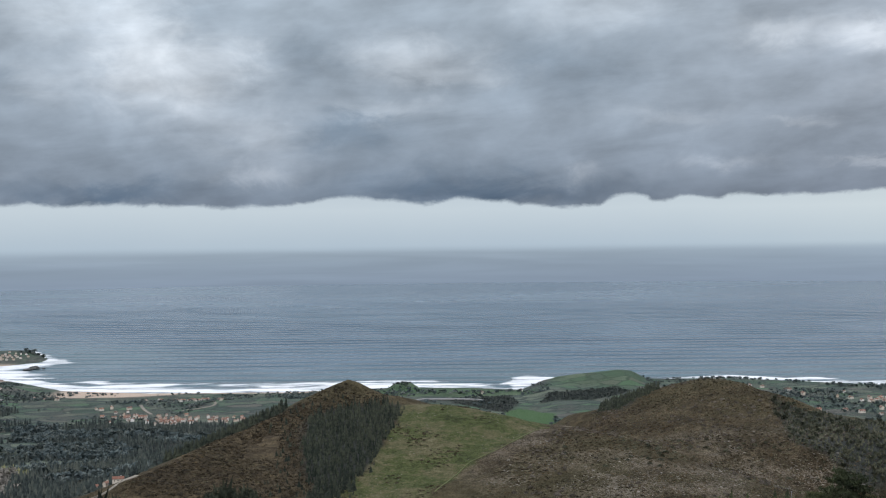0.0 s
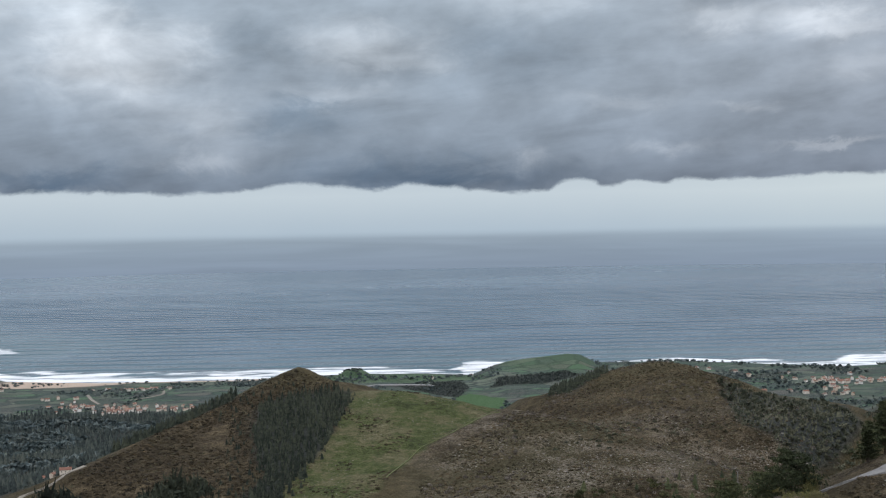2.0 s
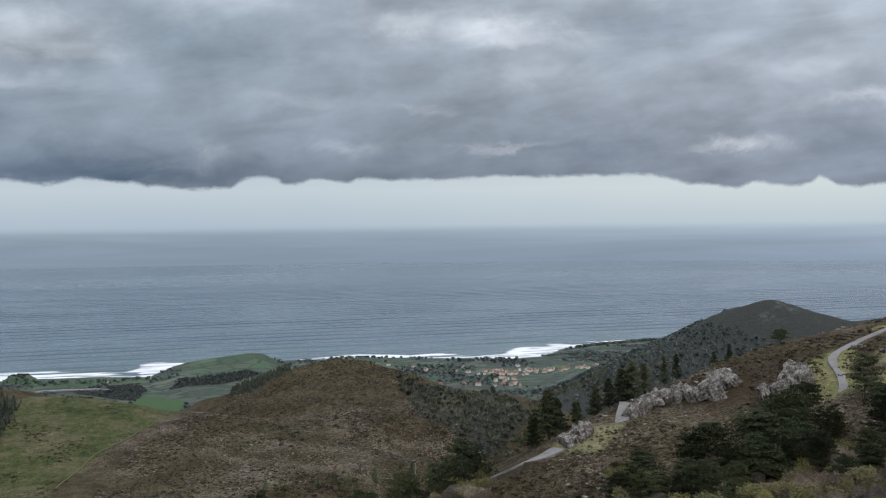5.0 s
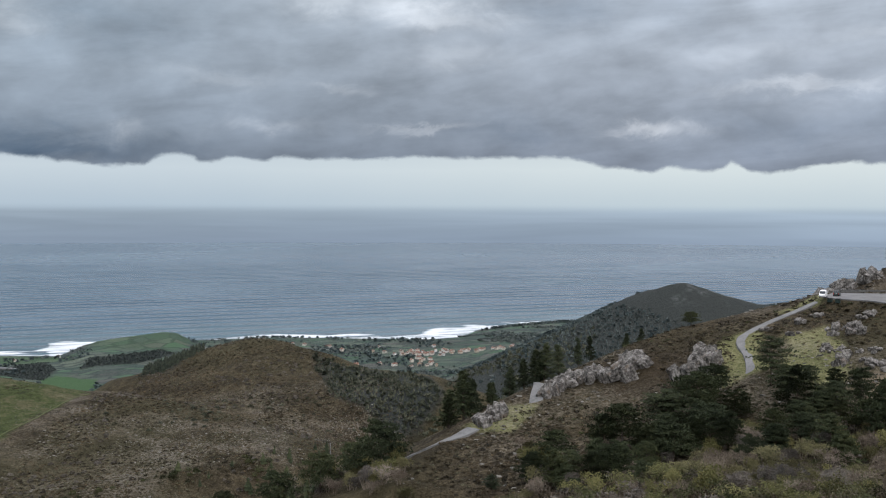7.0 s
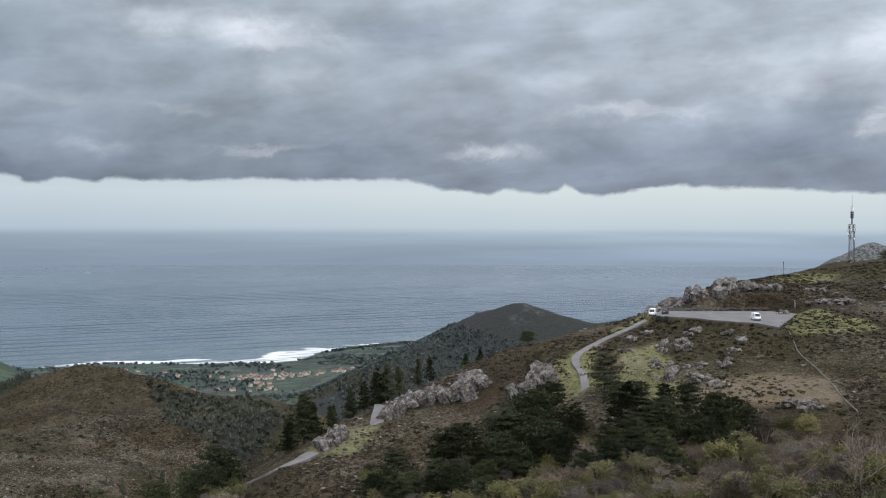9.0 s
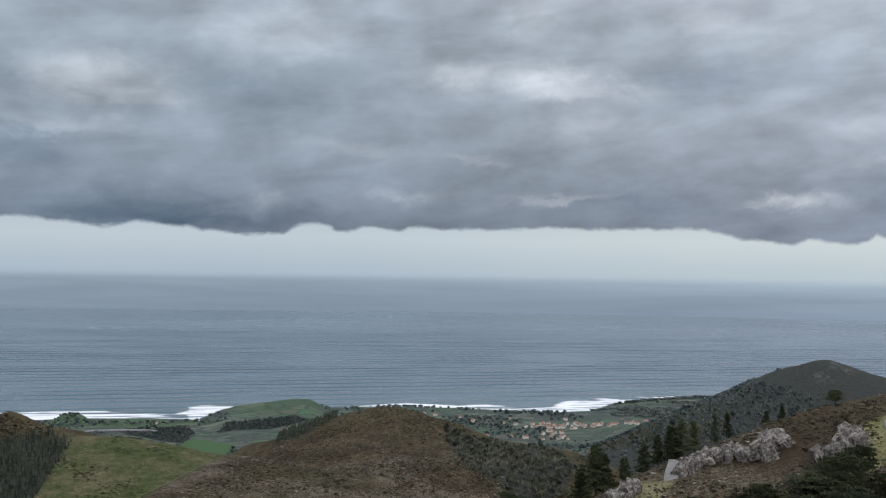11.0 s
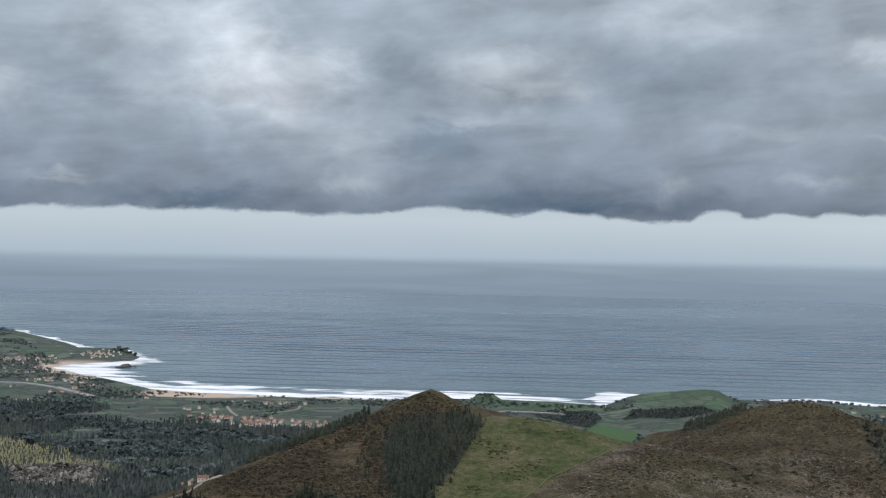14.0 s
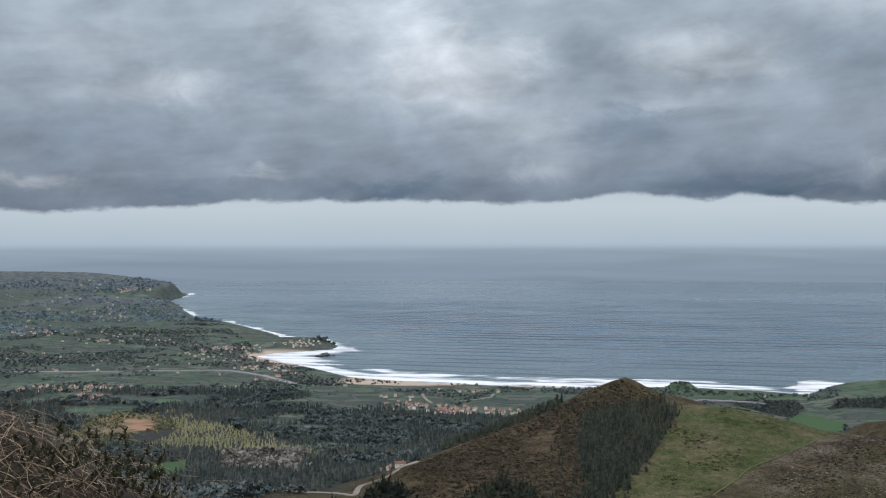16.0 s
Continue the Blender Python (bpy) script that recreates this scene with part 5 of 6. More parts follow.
    x, y, g = scatter(93, right, 3.0, lambda x, y: (vnoise(x, y, 30, 52, 3) > 0.16) & (vnoise(x, y, 8, 54, 2) > 0.02) & (inside(x, y, LOT) < -1))
    P = places(x, y, g, 0.2, 0.85, (0.8, 1.8), 0.3)
    spread("field_stones", "grey limestone blocks among the heather", "stones", stone[1], P, PALE_STONE)
    x, y, g = scatter(94, FIELD, 3.0, lambda x, y: vnoise(x, y, 12, 55, 2) > 0.1)
    P = places(x, y, g, 0.2, 0.5, (1.0, 1.8), 0.3)
    spread("field_stones", "small pale stones in the meadow", "stones", stone[2], P, PALE_STONE)
    x, y, g = scatter(95, FIELD, 2.8, lambda x, y: vnoise(x, y, 20, 56, 2) > 0.2)
    spread("gorse_scrub", "dark gorse tufts in the meadow", "scrub", low[0], places(x, y, g, 0.4, 1.2, (1.4, 2.6), 0.1), HEATHER)




def make_rock():
    m, n = material("limestone")
    p = n.add("ShaderNodeNewGeometry")
    a, b, c = n.noise(p, 0.35, 5.0, 0.6), n.noise(p, 1.6, 5.0, 0.65), n.noise(n.vmath("MULTIPLY", p, (3.0, 3.0, 0.7)), 1.0, 4.0, 0.6, 0.8)
    col = n.ramp(n.math("ADD", n.math("MULTIPLY", a, 0.45), n.math("MULTIPLY", b, 0.55)), [(0.38, (0.030, 0.027, 0.024)), (0.45, (0.088, 0.081, 0.073)), (0.53, (0.205, 0.19, 0.172)), (0.65, (0.40, 0.375, 0.345))])
    col = n.mix(n.mapr(c, 0.36, 0.44, 0.75, 0.0), col, (0.03, 0.028, 0.026))
    col = n.mix(n.mapr(n.noise(p, 0.5, 3.0), 0.58, 0.70, 0.0, 0.5), col, (0.16, 0.11, 0.07))
    finish(n, col, 0.92, n.math("ADD", b, c), 0.35, 0.2)
    return m


ROCK = make_rock()
PALE_STONE = plain("pale_stone", (0.085, 0.080, 0.070), (0.27, 0.252, 0.222), 0.8, 0.95, 0.15, 0.0, 0.1)
# paler, yellower leaves that stand in for sun through a cloud gap
SUNLIT = leafy("young_leaves", (0.0705, 0.0826, 0.0437), (0.1519, 0.1628, 0.0826), (0.2916, 0.2795, 0.1519), 0.2, 0.35)
BARE_FAR = leafy("bare_wood_far", (0.10, 0.096, 0.084), (0.17, 0.162, 0.142), (0.26, 0.245, 0.212), 0.2, 0.35)
TARMAC = plain("tarmac", (0.13, 0.128, 0.124), (0.20, 0.196, 0.19), 0.25, 0.9, 0.2)
CONCRETE = plain("concrete", (0.17, 0.17, 0.17), (0.25, 0.25, 0.245), 0.4, 0.9, 0.2)
TRACK = plain("pale_track", (0.15, 0.137, 0.115), (0.25, 0.23, 0.195), 0.3, 0.95, 0.1)
woods()


# ---- rocks ----
def rock_shape(seed, sx, sy, sz, blocks=4):
    """Angular, split limestone blocks that share one tilt, crowded into an outcrop, base at 0."""
    g = rng(seed)
    bits = []
    dip = Matrix.Rotation(g.normal(0.0, 0.25), 3, "X") @ Matrix.Rotation(g.normal(-0.35, 0.15), 3, "Y")
    for k in range(blocks):
        bm = bmesh.new()
        big = 1.0 if blocks == 1 else (g.uniform(0.36, 0.52) if k < blocks / 3 else g.uniform(0.12, 0.30))
        for i in range(8):
            corner = Vector(((-1, 1)[i & 1], (-1, 1)[i >> 1 & 1], (-1, 1)[i >> 2 & 1]))
            bm.verts.new([c * g.uniform(0.5, 1.0) for c in corner])
        for _ in range(3):
            bm.verts.new([g.uniform(-0.8, 0.8), g.uniform(-0.8, 0.8), g.uniform(0.7, 1.15)])
        hull_ = bmesh.ops.convex_hull(bm, input=list(bm.verts))
        bmesh.ops.delete(bm, geom=[q for q in hull_["geom_interior"] if isinstance(q, bmesh.types.BMVert)], context="VERTS")
        bmesh.ops.subdivide_edges(bm, edges=list(bm.edges), cuts=2, use_grid_fill=True)
        bmesh.ops.triangulate(bm, faces=list(bm.faces))
        off = Vector(g.uniform(-40, 40, 3))
        cx, cy = (g.uniform(-0.5, 0.5) * sx, g.uniform(-0.5, 0.5) * sy) if blocks > 1 else (0.0, 0.0)
        m = dip @ Matrix.Rotation(g.normal(0, 0.35), 3, "Z") @ Matrix.Rotation(g.normal(0, 0.12), 3, "X")
        tall = sz * big * g.uniform(0.7, 1.15)
        low_ = max(0.0, 1 - (2 * cx / sx) ** 2) * sz * 0.25 if blocks > 1 else 0.0
        bm.verts.index_update()
        v = []
        for q in bm.verts:
            crack = 0.10 * noise.noise(q.co * 2.3 + off) + 0.07 * noise.noise(q.co * 6 + off)
            c = m @ (q.co * (1 + crack))
            v.append((cx + c.x * sx * 0.5 * big, cy + c.y * sy * 0.6 * big, low_ + c.z * tall + 0.2 * sz))
        bits.append((v, [tuple(q.index for q in f.verts) for f in bm.faces]))
        bm.free()
    return bits


def outcrops():
    # x, y, long, deep, high, turn
    crags = [(116, 247, 6, 5, 5.0, 20), (119.5, 247.5, 5, 4, 6.0, 50), (135, 250, 5, 4, 6.0, 0), (139.5, 253, 6, 5, 6.4, 30), (145, 253, 8, 5, 6.0, 10), (150, 251, 7, 5, 7.0, 60),
             (155, 246, 9, 5, 7.0, -20), (160, 248, 9, 6, 6.5, 10), (163, 252, 6, 4, 4.0, 0), (165, 230, 9, 6, 7.5, -30), (169, 231, 8, 6, 9.0, 10), (172, 234, 7, 5, 7.5, 30)]
    by_lot = [(236, 261, 9, 6, 6.5, 0), (243, 262, 9, 6, 6.0, 20), (249, 258, 8, 6, 5.0, 40), (253, 250, 9, 5, 4.6, 10), (259, 256, 8, 6, 5.0, 30), (262, 248, 7, 5, 3.5, 0), (268, 245, 6, 4, 2.6, 60)]
    blocks = [(201, 220, 5, 4, 3.6, 0), (202, 214, 5, 4, 3.6, 40), (213, 220, 6, 4, 2.4, 10), (200, 198, 6, 4, 3.0, 70), (190, 210, 5, 4, 3.0, 0), (191, 205, 6, 4, 2.6, 30), (190, 198, 6, 4, 2.4, 20),
              (190, 194, 6, 4, 2.6, 10), (190, 189, 5.5, 4, 2.6, 0), (214, 206, 5, 4, 2.6, 30), (201, 232, 6, 4, 2.6, 50), (207, 233, 5, 3, 2.4, 0), (216, 211, 5, 3, 2.0, 0), (194, 227, 4, 3, 2.0, 0),
              (205, 217, 4, 3, 2.8, 15), (198, 217, 4, 3, 2.8, 70), (195, 202, 5, 3.5, 2.4, 15), (187, 202, 4, 3, 2.2, 0), (207, 202, 4, 3, 2.0, 0), (173, 190, 4, 3, 2.4, 0), (192, 236, 4, 3, 2.0, 0),
              (347, 279, 6, 4, 3.2, 10), (354, 281, 5, 4, 2.6, 0), (366, 273, 6, 5, 2.5, 0)]
    slabs = [(191, 168, 9, 5, 2.0, -20), (193, 163, 7, 4, 1.8, 10), (175, 168, 7, 5, 2.6, 30), (268, 219, 11, 6, 2.4, 20), (262, 222, 7, 5, 2.2, 0), (276, 208, 7, 5, 1.8, 30), (252, 226, 4, 3, 2.4, 0), (300, 226, 9, 5, 2.4, 0), (330, 235, 8, 5, 2.2, 0), (280, 238, 7, 4, 1.8, 10)]
    for k, (rows, label, group) in enumerate([(crags, "grey fissured limestone crag above the road", "crags along the road"), (by_lot, "dark grey limestone crag beside the parking place", "crags by the parking place"),
                                              (blocks, "pale grey limestone boulder among heather", "boulders on the shoulder"), (slabs, "low pale limestone slab in the heath", "slabs on the shoulder")]):
        name = ("rock_outcrop", "rock_outcrop", "boulder", "rock_slab")[k]
        for i, (x, y, a, b, h, turn_) in enumerate(rows):
            ob = new(name)
            for block in rock_shape(700 + 40 * k + i, a, b, h * (0.8, 0.9, 0.95, 1.1)[k], 22 if k < 2 else 9):
                part("block", block, ROCK, ob)
            ob.matrix_basis = pose(x, y, ground_at(x, y) - (0.2 if k < 2 else 0.38) * h, 0, 0, turn_)
            tagged(ob, label, "rock", group)


outcrops()


# ---- roads, parking place ----
def bend(line, step):
    """Even points on a smooth curve through the corners."""
    pts = [Vector(p) for p in line]
    out = []
    for i in range(len(pts) - 1):
        a, b, c, d = pts[max(i - 1, 0)], pts[i], pts[i + 1], pts[min(i + 2, len(pts) - 1)]
        n = max(2, int((c - b).length / step))
        for k in range(n):
            t = k / n
            out.append(0.5 * ((2 * b) + (c - a) * t + (2 * a - 5 * b + 4 * c - d) * t * t + (3 * b - a - 3 * c + d) * t ** 3))
    return out + [pts[-1]]


def strip(name, line, wide, mat, label, category, lift=0.14, step=1.2, kind="structure", level=None):
    pts = bend(line, step)
    ways = [(pts[min(i + 1, len(pts) - 1)] - pts[max(i - 1, 0)]).normalized() for i in range(len(pts))]
    mid = surface(np.array([p.x for p in pts]), np.array([p.y for p in pts])) if level is None else np.full(len(pts), level)
    mid = np.convolve(np.pad(mid, 3, mode="edge"), np.ones(7) / 7, mode="valid")
    for i, dip in ((0, 1.4), (1, 0.6), (-1, 1.4), (-2, 0.6)):
        mid[i] -= dip
    v = []
    for p, w, z in zip(pts, ways, mid):
        n = Vector((-w.y, w.x))
        for k, dz in ((-0.54, -1.2), (-0.5, 0), (0, 0.04), (0.5, 0), (0.54, -1.2)):
            v.append((p.x + n.x * wide * k, p.y + n.y * wide * k, z + lift + dz))
    me = quads(name, np.array(v), len(pts), 5, False, mat, False)
    return tagged(new(name, me), label, category, kind=kind)


strip("road", ROAD_LOW, 3.8, TARMAC, "pale grey tarmac road below the crags", "road", 0.3)
strip("road", ROAD_MID, 3.4, TARMAC, "pale grey tarmac road past the crags", "road", 0.3)
strip("road", ROAD_HIGH, 2.2, TARMAC, "narrow grey tarmac road winding up the shoulder", "road", 0.22)
strip("path", [(228, 205), (217, 190), (210, 178), (201, 164), (195, 154)], 0.22, plain("worn_path", (0.11, 0.10, 0.085), (0.19, 0.175, 0.15), 0.6), "thin pale footpath down the heath", "path", 0.25)
strip("path", [(-5, 440), (0, 454), (9, 477), (22, 496), (33, 515), (43, 534), (52, 545)], 0.4, plain("trodden_grass", (0.080, 0.098, 0.036), (0.110, 0.126, 0.048), 0.4), "trodden green path along the meadow's edge", "path", 0.25)
strip("track", [(-195, 452), (-176, 449), (-160, 444), (-148, 436), (-150, 452), (-136, 452), (-126, 462)], 2.4, TRACK, "pale earth track in the valley", "track", 0.3)


def slab(name, ring, z, thick, mat, label, category, kind="structure"):
    n = len(ring)
    v = [(x, y, z) for x, y in ring] + [(x, y, z - thick) for x, y in ring]
    f = [tuple(range(n))] + [tuple(range(2 * n - 1, n - 1, -1))] + [(i, i + n, (i + 1) % n + n, (i + 1) % n) for i in range(n)]
    if sum(a[0] * b[1] - b[0] * a[1] for a, b in zip(ring, ring[1:] + ring[:1])) < 0:
        f = [tuple(reversed(t)) for t in f]
    return tagged(new(name, mesh_of(name, v, f, mat)), label, category, kind=kind)


slab("parking_place", LOT, LOT_LEVEL + 0.22, 1.0, TARMAC, "grey tarmac parking place on the shoulder", "parking")
STONEWALL = plain("dark_stone", (0.07, 0.068, 0.065), (0.15, 0.145, 0.135), 1.5, 0.9)


def wall_along(name, line, wide, tall, mat, label):
    pts = bend(line, 2.0)
    v = []
    for i, p in enumerate(pts):
        w = (pts[min(i + 1, len(pts) - 1)] - pts[max(i - 1, 0)]).normalized()
        n = Vector((-w.y, w.x)) * wide / 2
        z = LOT_LEVEL
        v += [(p.x - n.x, p.y - n.y, z - 0.3), (p.x - n.x, p.y - n.y, z + tall), (p.x + n.x, p.y + n.y, z + tall), (p.x + n.x, p.y + n.y, z - 0.3)]
    return tagged(new(name, quads(name, np.array(v), len(pts), 4, True, mat, False)), label, "wall")


wall_along("retaining_wall", [(231, 253), (239, 247.5), (249, 242), (259, 236.5)], 0.5, 1.1, STONEWALL, "low dark stone wall behind the parking place")


# ---- vehicles ----
WHITE = plain("white_paint", (0.78, 0.78, 0.77), (0.82, 0.82, 0.81), 0.8, 0.35, 0.5, 0.0, 0.0)
DARKGREEN = plain("dark_green_paint", (0.02, 0.035, 0.03), (0.025, 0.04, 0.035), 0.8, 0.3, 0.5, 0.0, 0.0)
GLASS = plain("dark_glass", (0.02, 0.025, 0.03), (0.025, 0.03, 0.035), 0.8, 0.08, 0.6, 0.0, 0.0)
RUBBER = plain("rubber", (0.02, 0.02, 0.02), (0.03, 0.03, 0.03), 4.0, 0.8)
STEEL = plain("galvanised_steel", (0.14, 0.145, 0.15), (0.22, 0.225, 0.23), 1.0, 0.5, 0.5, 0.6)
REDLAMP = plain("red_lens", (0.35, 0.02, 0.02), (0.4, 0.03, 0.03), 4.0, 0.3)
CLEARLAMP = plain("clear_lens", (0.6, 0.6, 0.6), (0.7, 0.7, 0.7), 4.0, 0.2)


def hull(profile, half, taper=0.86, edge=0.06):
    """A body from a side profile (x, z), narrower towards the roof."""
    zs = [p[1] for p in profile]
    lo, hi = min(zs), max(zs)
    bm = bmesh.new()
    rows = []
    for s in (-1, 1):
        rows.append([bm.verts.new((x, s * half * (1 - (1 - taper) * max(0, (z - lo) / (hi - lo) - 0.4) / 0.6), z)) for x, z in profile])
    bm.faces.new(rows[0])
    bm.faces.new(list(reversed(rows[1])))
    n = len(profile)
    for i in range(n):
        bm.faces.new((rows[0][(i + 1) % n], rows[0][i], rows[1][i], rows[1][(i + 1) % n]))
    bmesh.ops.recalc_face_normals(bm, faces=bm.faces)
    bmesh.ops.bevel(bm, geom=list(bm.edges), offset=edge, segments=2, affect="EDGES")
    bm.verts.index_update()
    out = [tuple(q.co) for q in bm.verts], [tuple(q.index for q in f.verts) for f in bm.faces]
    bm.free()
    return out


def plate(cx, cy, cz, sx, sy, sz, tilt=0.0):
    v = [(x * sx / 2, y * sy / 2, z * sz / 2) for x in (-1, 1) for y in (-1, 1) for z in (-1, 1)]
    m = Matrix.Translation((cx, cy, cz)) @ Matrix.Rotation(tilt, 4, "Y")
    return [m @ Vector(q) for q in v], [(0, 1, 3, 2), (4, 6, 7, 5), (0, 4, 5, 1), (2, 3, 7, 6), (0, 2, 6, 4), (1, 5, 7, 3)]


def disc(x, y, z, r, deep, n=14):
    v, f = [], []
    for s in (-1, 1):
        v.append((x, y + s * deep / 2, z))
        v += [(x + r * math.cos(2 * math.pi * i / n), y + s * deep / 2, z + r * math.sin(2 * math.pi * i / n)) for i in range(n)]
    for i in range(n):
        j = (i + 1) % n
        f += [(0, 1 + i, 1 + j), (n + 1, n + 2 + j, n + 2 + i), (1 + i, n + 2 + i, n + 2 + j), (1 + i, n + 2 + j, 1 + j)]
    return v, f


def vehicle(name, label, category, profile, half, paint, glass, wheels, tail, nose, lamp_z):
    car = tagged(new(name), label, category)
    part("body", hull(profile, half), paint, car)
    for nm, g in glass:
        part(nm, g, GLASS, car)
    for x in wheels:
        for s in (-1, 1):
            w = part("wheel", disc(x, s * (half - 0.08), 0.34, 0.2, 0.24), STEEL, car)
            part("tyre", disc(x, s * (half - 0.10), 0.34, 0.34, 0.22), RUBBER, w)
    for s in (-1, 1):
        part("tail_light", plate(tail, s * (half - 0.15), lamp_z, 0.06, 0.16, 0.4), REDLAMP, car)
        part("headlight", plate(nose, s * (half - 0.22), lamp_z - 0.15, 0.06, 0.3, 0.22), CLEARLAMP, car)
    part("bumper", plate(nose + 0.02, 0, 0.42, 0.12, half * 1.8, 0.22), RUBBER, car)
    part("number_plate", plate(tail - 0.03, 0, 0.7, 0.02, 0.5, 0.11), WHITE, car)
    return car


def vehicles():
    van = [(-2.5, 0.35), (-2.55, 1.2), (-2.45, 2.35), (0.9, 2.4), (1.35, 2.2), (1.95, 1.25), (2.5, 1.0), (2.6, 0.4)]
    glass = [("windscreen", plate(1.68, 0, 1.72, 0.05, 1.55, 1.0, -0.58)), ("rear_window", plate(-2.53, 0, 1.75, 0.04, 1.4, 0.7, 0.05)),
             ("side_window", plate(0.95, 0.93, 1.65, 0.8, 0.03, 0.55)), ("side_window", plate(0.95, -0.93, 1.65, 0.8, 0.03, 0.55))]
    a = vehicle("van", "white panel van parked at the roadside", "van", van, 0.98, WHITE, glass, (-1.6, 1.6), -2.56, 2.58, 0.95)
    a.matrix_basis = pose(214.5, 240, LOT_LEVEL + 0.23, 0, 0, -140) @ Matrix.Scale(0.84, 4)
    b = vehicle("van", "white camper van on the parking place", "van", van, 0.98, WHITE, glass, (-1.6, 1.6), -2.56, 2.58, 0.95)
    b.matrix_basis = pose(228, 214, LOT_LEVEL + 0.23, 0, 0, -120) @ Matrix.Scale(0.84, 4)
    saloon = [(-2.1, 0.3), (-2.15, 0.8), (-1.9, 1.0), (-1.3, 1.42), (0.2, 1.46), (0.95, 1.0), (1.9, 0.85), (2.05, 0.35)]
    glass = [("windscreen", plate(0.60, 0, 1.22, 0.04, 1.3, 0.75, -1.0)), ("rear_window", plate(-1.62, 0, 1.2, 0.04, 1.3, 0.62, 0.95)),
             ("side_window", plate(-0.4, 0.75, 1.2, 1.3, 0.05, 0.34)), ("side_window", plate(-0.4, -0.75, 1.2, 1.3, 0.05, 0.34))]
    c = vehicle("car", "dark green car parked beside the van", "car", saloon, 0.86, DARKGREEN, glass, (-1.25, 1.3), -2.12, 2.0, 0.72)
    c.matrix_basis = pose(222, 243, LOT_LEVEL + 0.23, 0, 0, 40) @ Matrix.Diagonal((0.9, 0.9, 1.0, 1))
    for x, y in ((213.4, 236.2), (214.2, 234.0)):
        bin_ = tagged(new("waste_bin"), "dark green waste bin with a lid", "bin", "bins by the parking place")
        part("body", hull([(-0.55, 0.1), (-0.62, 1.1), (0.62, 1.1), (0.5, 0.1)], 0.6, 1.0, 0.05), DARKGREEN, bin_)
        part("lid", hull([(-0.66, 1.12), (-0.6, 1.3), (0.5, 1.3), (0.68, 1.12)], 0.64, 0.9, 0.04), RUBBER, bin_)
        bin_.matrix_basis = pose(x, y, ground_at(x, y) + 0.05, 0, 0, 35)
    sign = tagged(new("sign_board"), "white sign board on two posts by the grass", "sign")
    for s in (-0.5, 0.5):
        part("post", rod((s, 0, -0.3), (s, 0, 1.9), 0.05, 0.05, 6), STEEL, sign)
    part("board", plate(0, 0, 1.35, 1.5, 0.06, 2.0), WHITE, sign)
    sign.matrix_basis = pose(258.5, 227.5, ground_at(258.5, 227.5), 0, 0, 45)


vehicles()


# ---- masts and poles ----
def mast():
    tower = tagged(new("radio_mast"), "grey steel lattice radio mast with panel antennas", "mast")
    w0, w1, top = 0.95, 0.75, 14.0

    def leg(i, z):
        w = w0 + (w1 - w0) * z / top
        return Vector(((-w, w, w, -w)[i], (-w, -w, w, w)[i], z))
    for i in range(4):
        part("leg", rod(leg(i, -0.5), leg(i, top), 0.10, 0.085, 6), STEEL, tower)
    for k in range(7):
        bits = []
        z = k * 2.0
        for i in range(4):
            j = (i + 1) % 4
            bits += [rod(leg(i, z), leg(j, z + 2), 0.05, 0.05, 4), rod(leg(j, z), leg(i, z + 2), 0.05, 0.05, 4), rod(leg(i, z + 2), leg(j, z + 2), 0.05, 0.05, 4)]
        part("bracing", gather(bits), STEEL, tower)
    part("platform", plate(0, 0, 11.2, 3.0, 3.0, 0.14), STEEL, tower)
    part("platform", plate(0, 0, 14.05, 2.2, 2.2, 0.14), STEEL, tower)
    for i in range(6):
        a = i * math.pi / 3
        part("antenna", plate(math.cos(a) * 1.45, math.sin(a) * 1.45, 12.6, 0.3, 0.3, 2.2), WHITE, tower)
    for i, (a, z) in enumerate(((0.4, 9.2), (2.4, 10.1), (4.2, 8.4))):
        part("dish", disc(math.cos(a) * 1.3, math.sin(a) * 1.3, z, 0.7, 0.3), WHITE, tower)
    part("pole", rod((0, 0, 14), (0, 0, 20.4), 0.30, 0.24, 8), STEEL, tower)
    for i in range(4):
        a = i * math.pi / 2 + 0.4
        part("antenna", plate(math.cos(a) * 0.42, math.sin(a) * 0.42, 17.6, 0.26, 0.26, 2.6), STEEL, tower)
    part("drum", rod((0, 0, 18.9), (0, 0, 20.9), 0.5, 0.42, 10), WHITE, tower)
    part("whip", rod((0, 0, 20.4), (0, 0, 25.6), 0.07, 0.03, 5), STEEL, tower)
    tower.matrix_basis = pose(350, 281, ground_at(350, 281) - 0.2, 0, 0, 25)


mast()
for x, y, tall, label in ((302, 271, 4.6, "thin grey post on the skyline"), (129, 417, 7.0, "grey concrete power pole at the foot of the slope")):
    pole = tagged(new("utility_pole"), label, "pole")
    part("shaft", rod((0, 0, -0.4), (0, 0, tall), 0.16, 0.11, 7), CONCRETE, pole)
    part("crossarm", plate(0, 0, tall - 0.4, 1.1, 0.1, 0.1), STEEL, pole)
    pole.matrix_basis = pose(x, y, ground_at(x, y), 0, 0, 30)



# ---- houses ----
def painted(name, tones, rough=0.85, each=False):
    """Tones that change from house to house, with stains."""
    m, n = material(name)
    p = n.add("ShaderNodeNewGeometry")
    pick = n.add("ShaderNodeNewGeometry", out=8) if each else n.add("ShaderNodeObjectInfo", out=5)
    col = n.ramp(pick, [(i / max(1, len(tones) - 1), t) for i, t in enumerate(tones)])
    col = n.mix(n.mapr(n.noise(p, 0.9, 5.0), 0.45, 0.7, 0.0, 0.35), col, (0.22, 0.19, 0.16))
    finish(n, col, rough, n.noise(p, 3.0, 3.0), 0.05, 0.2)
    return m


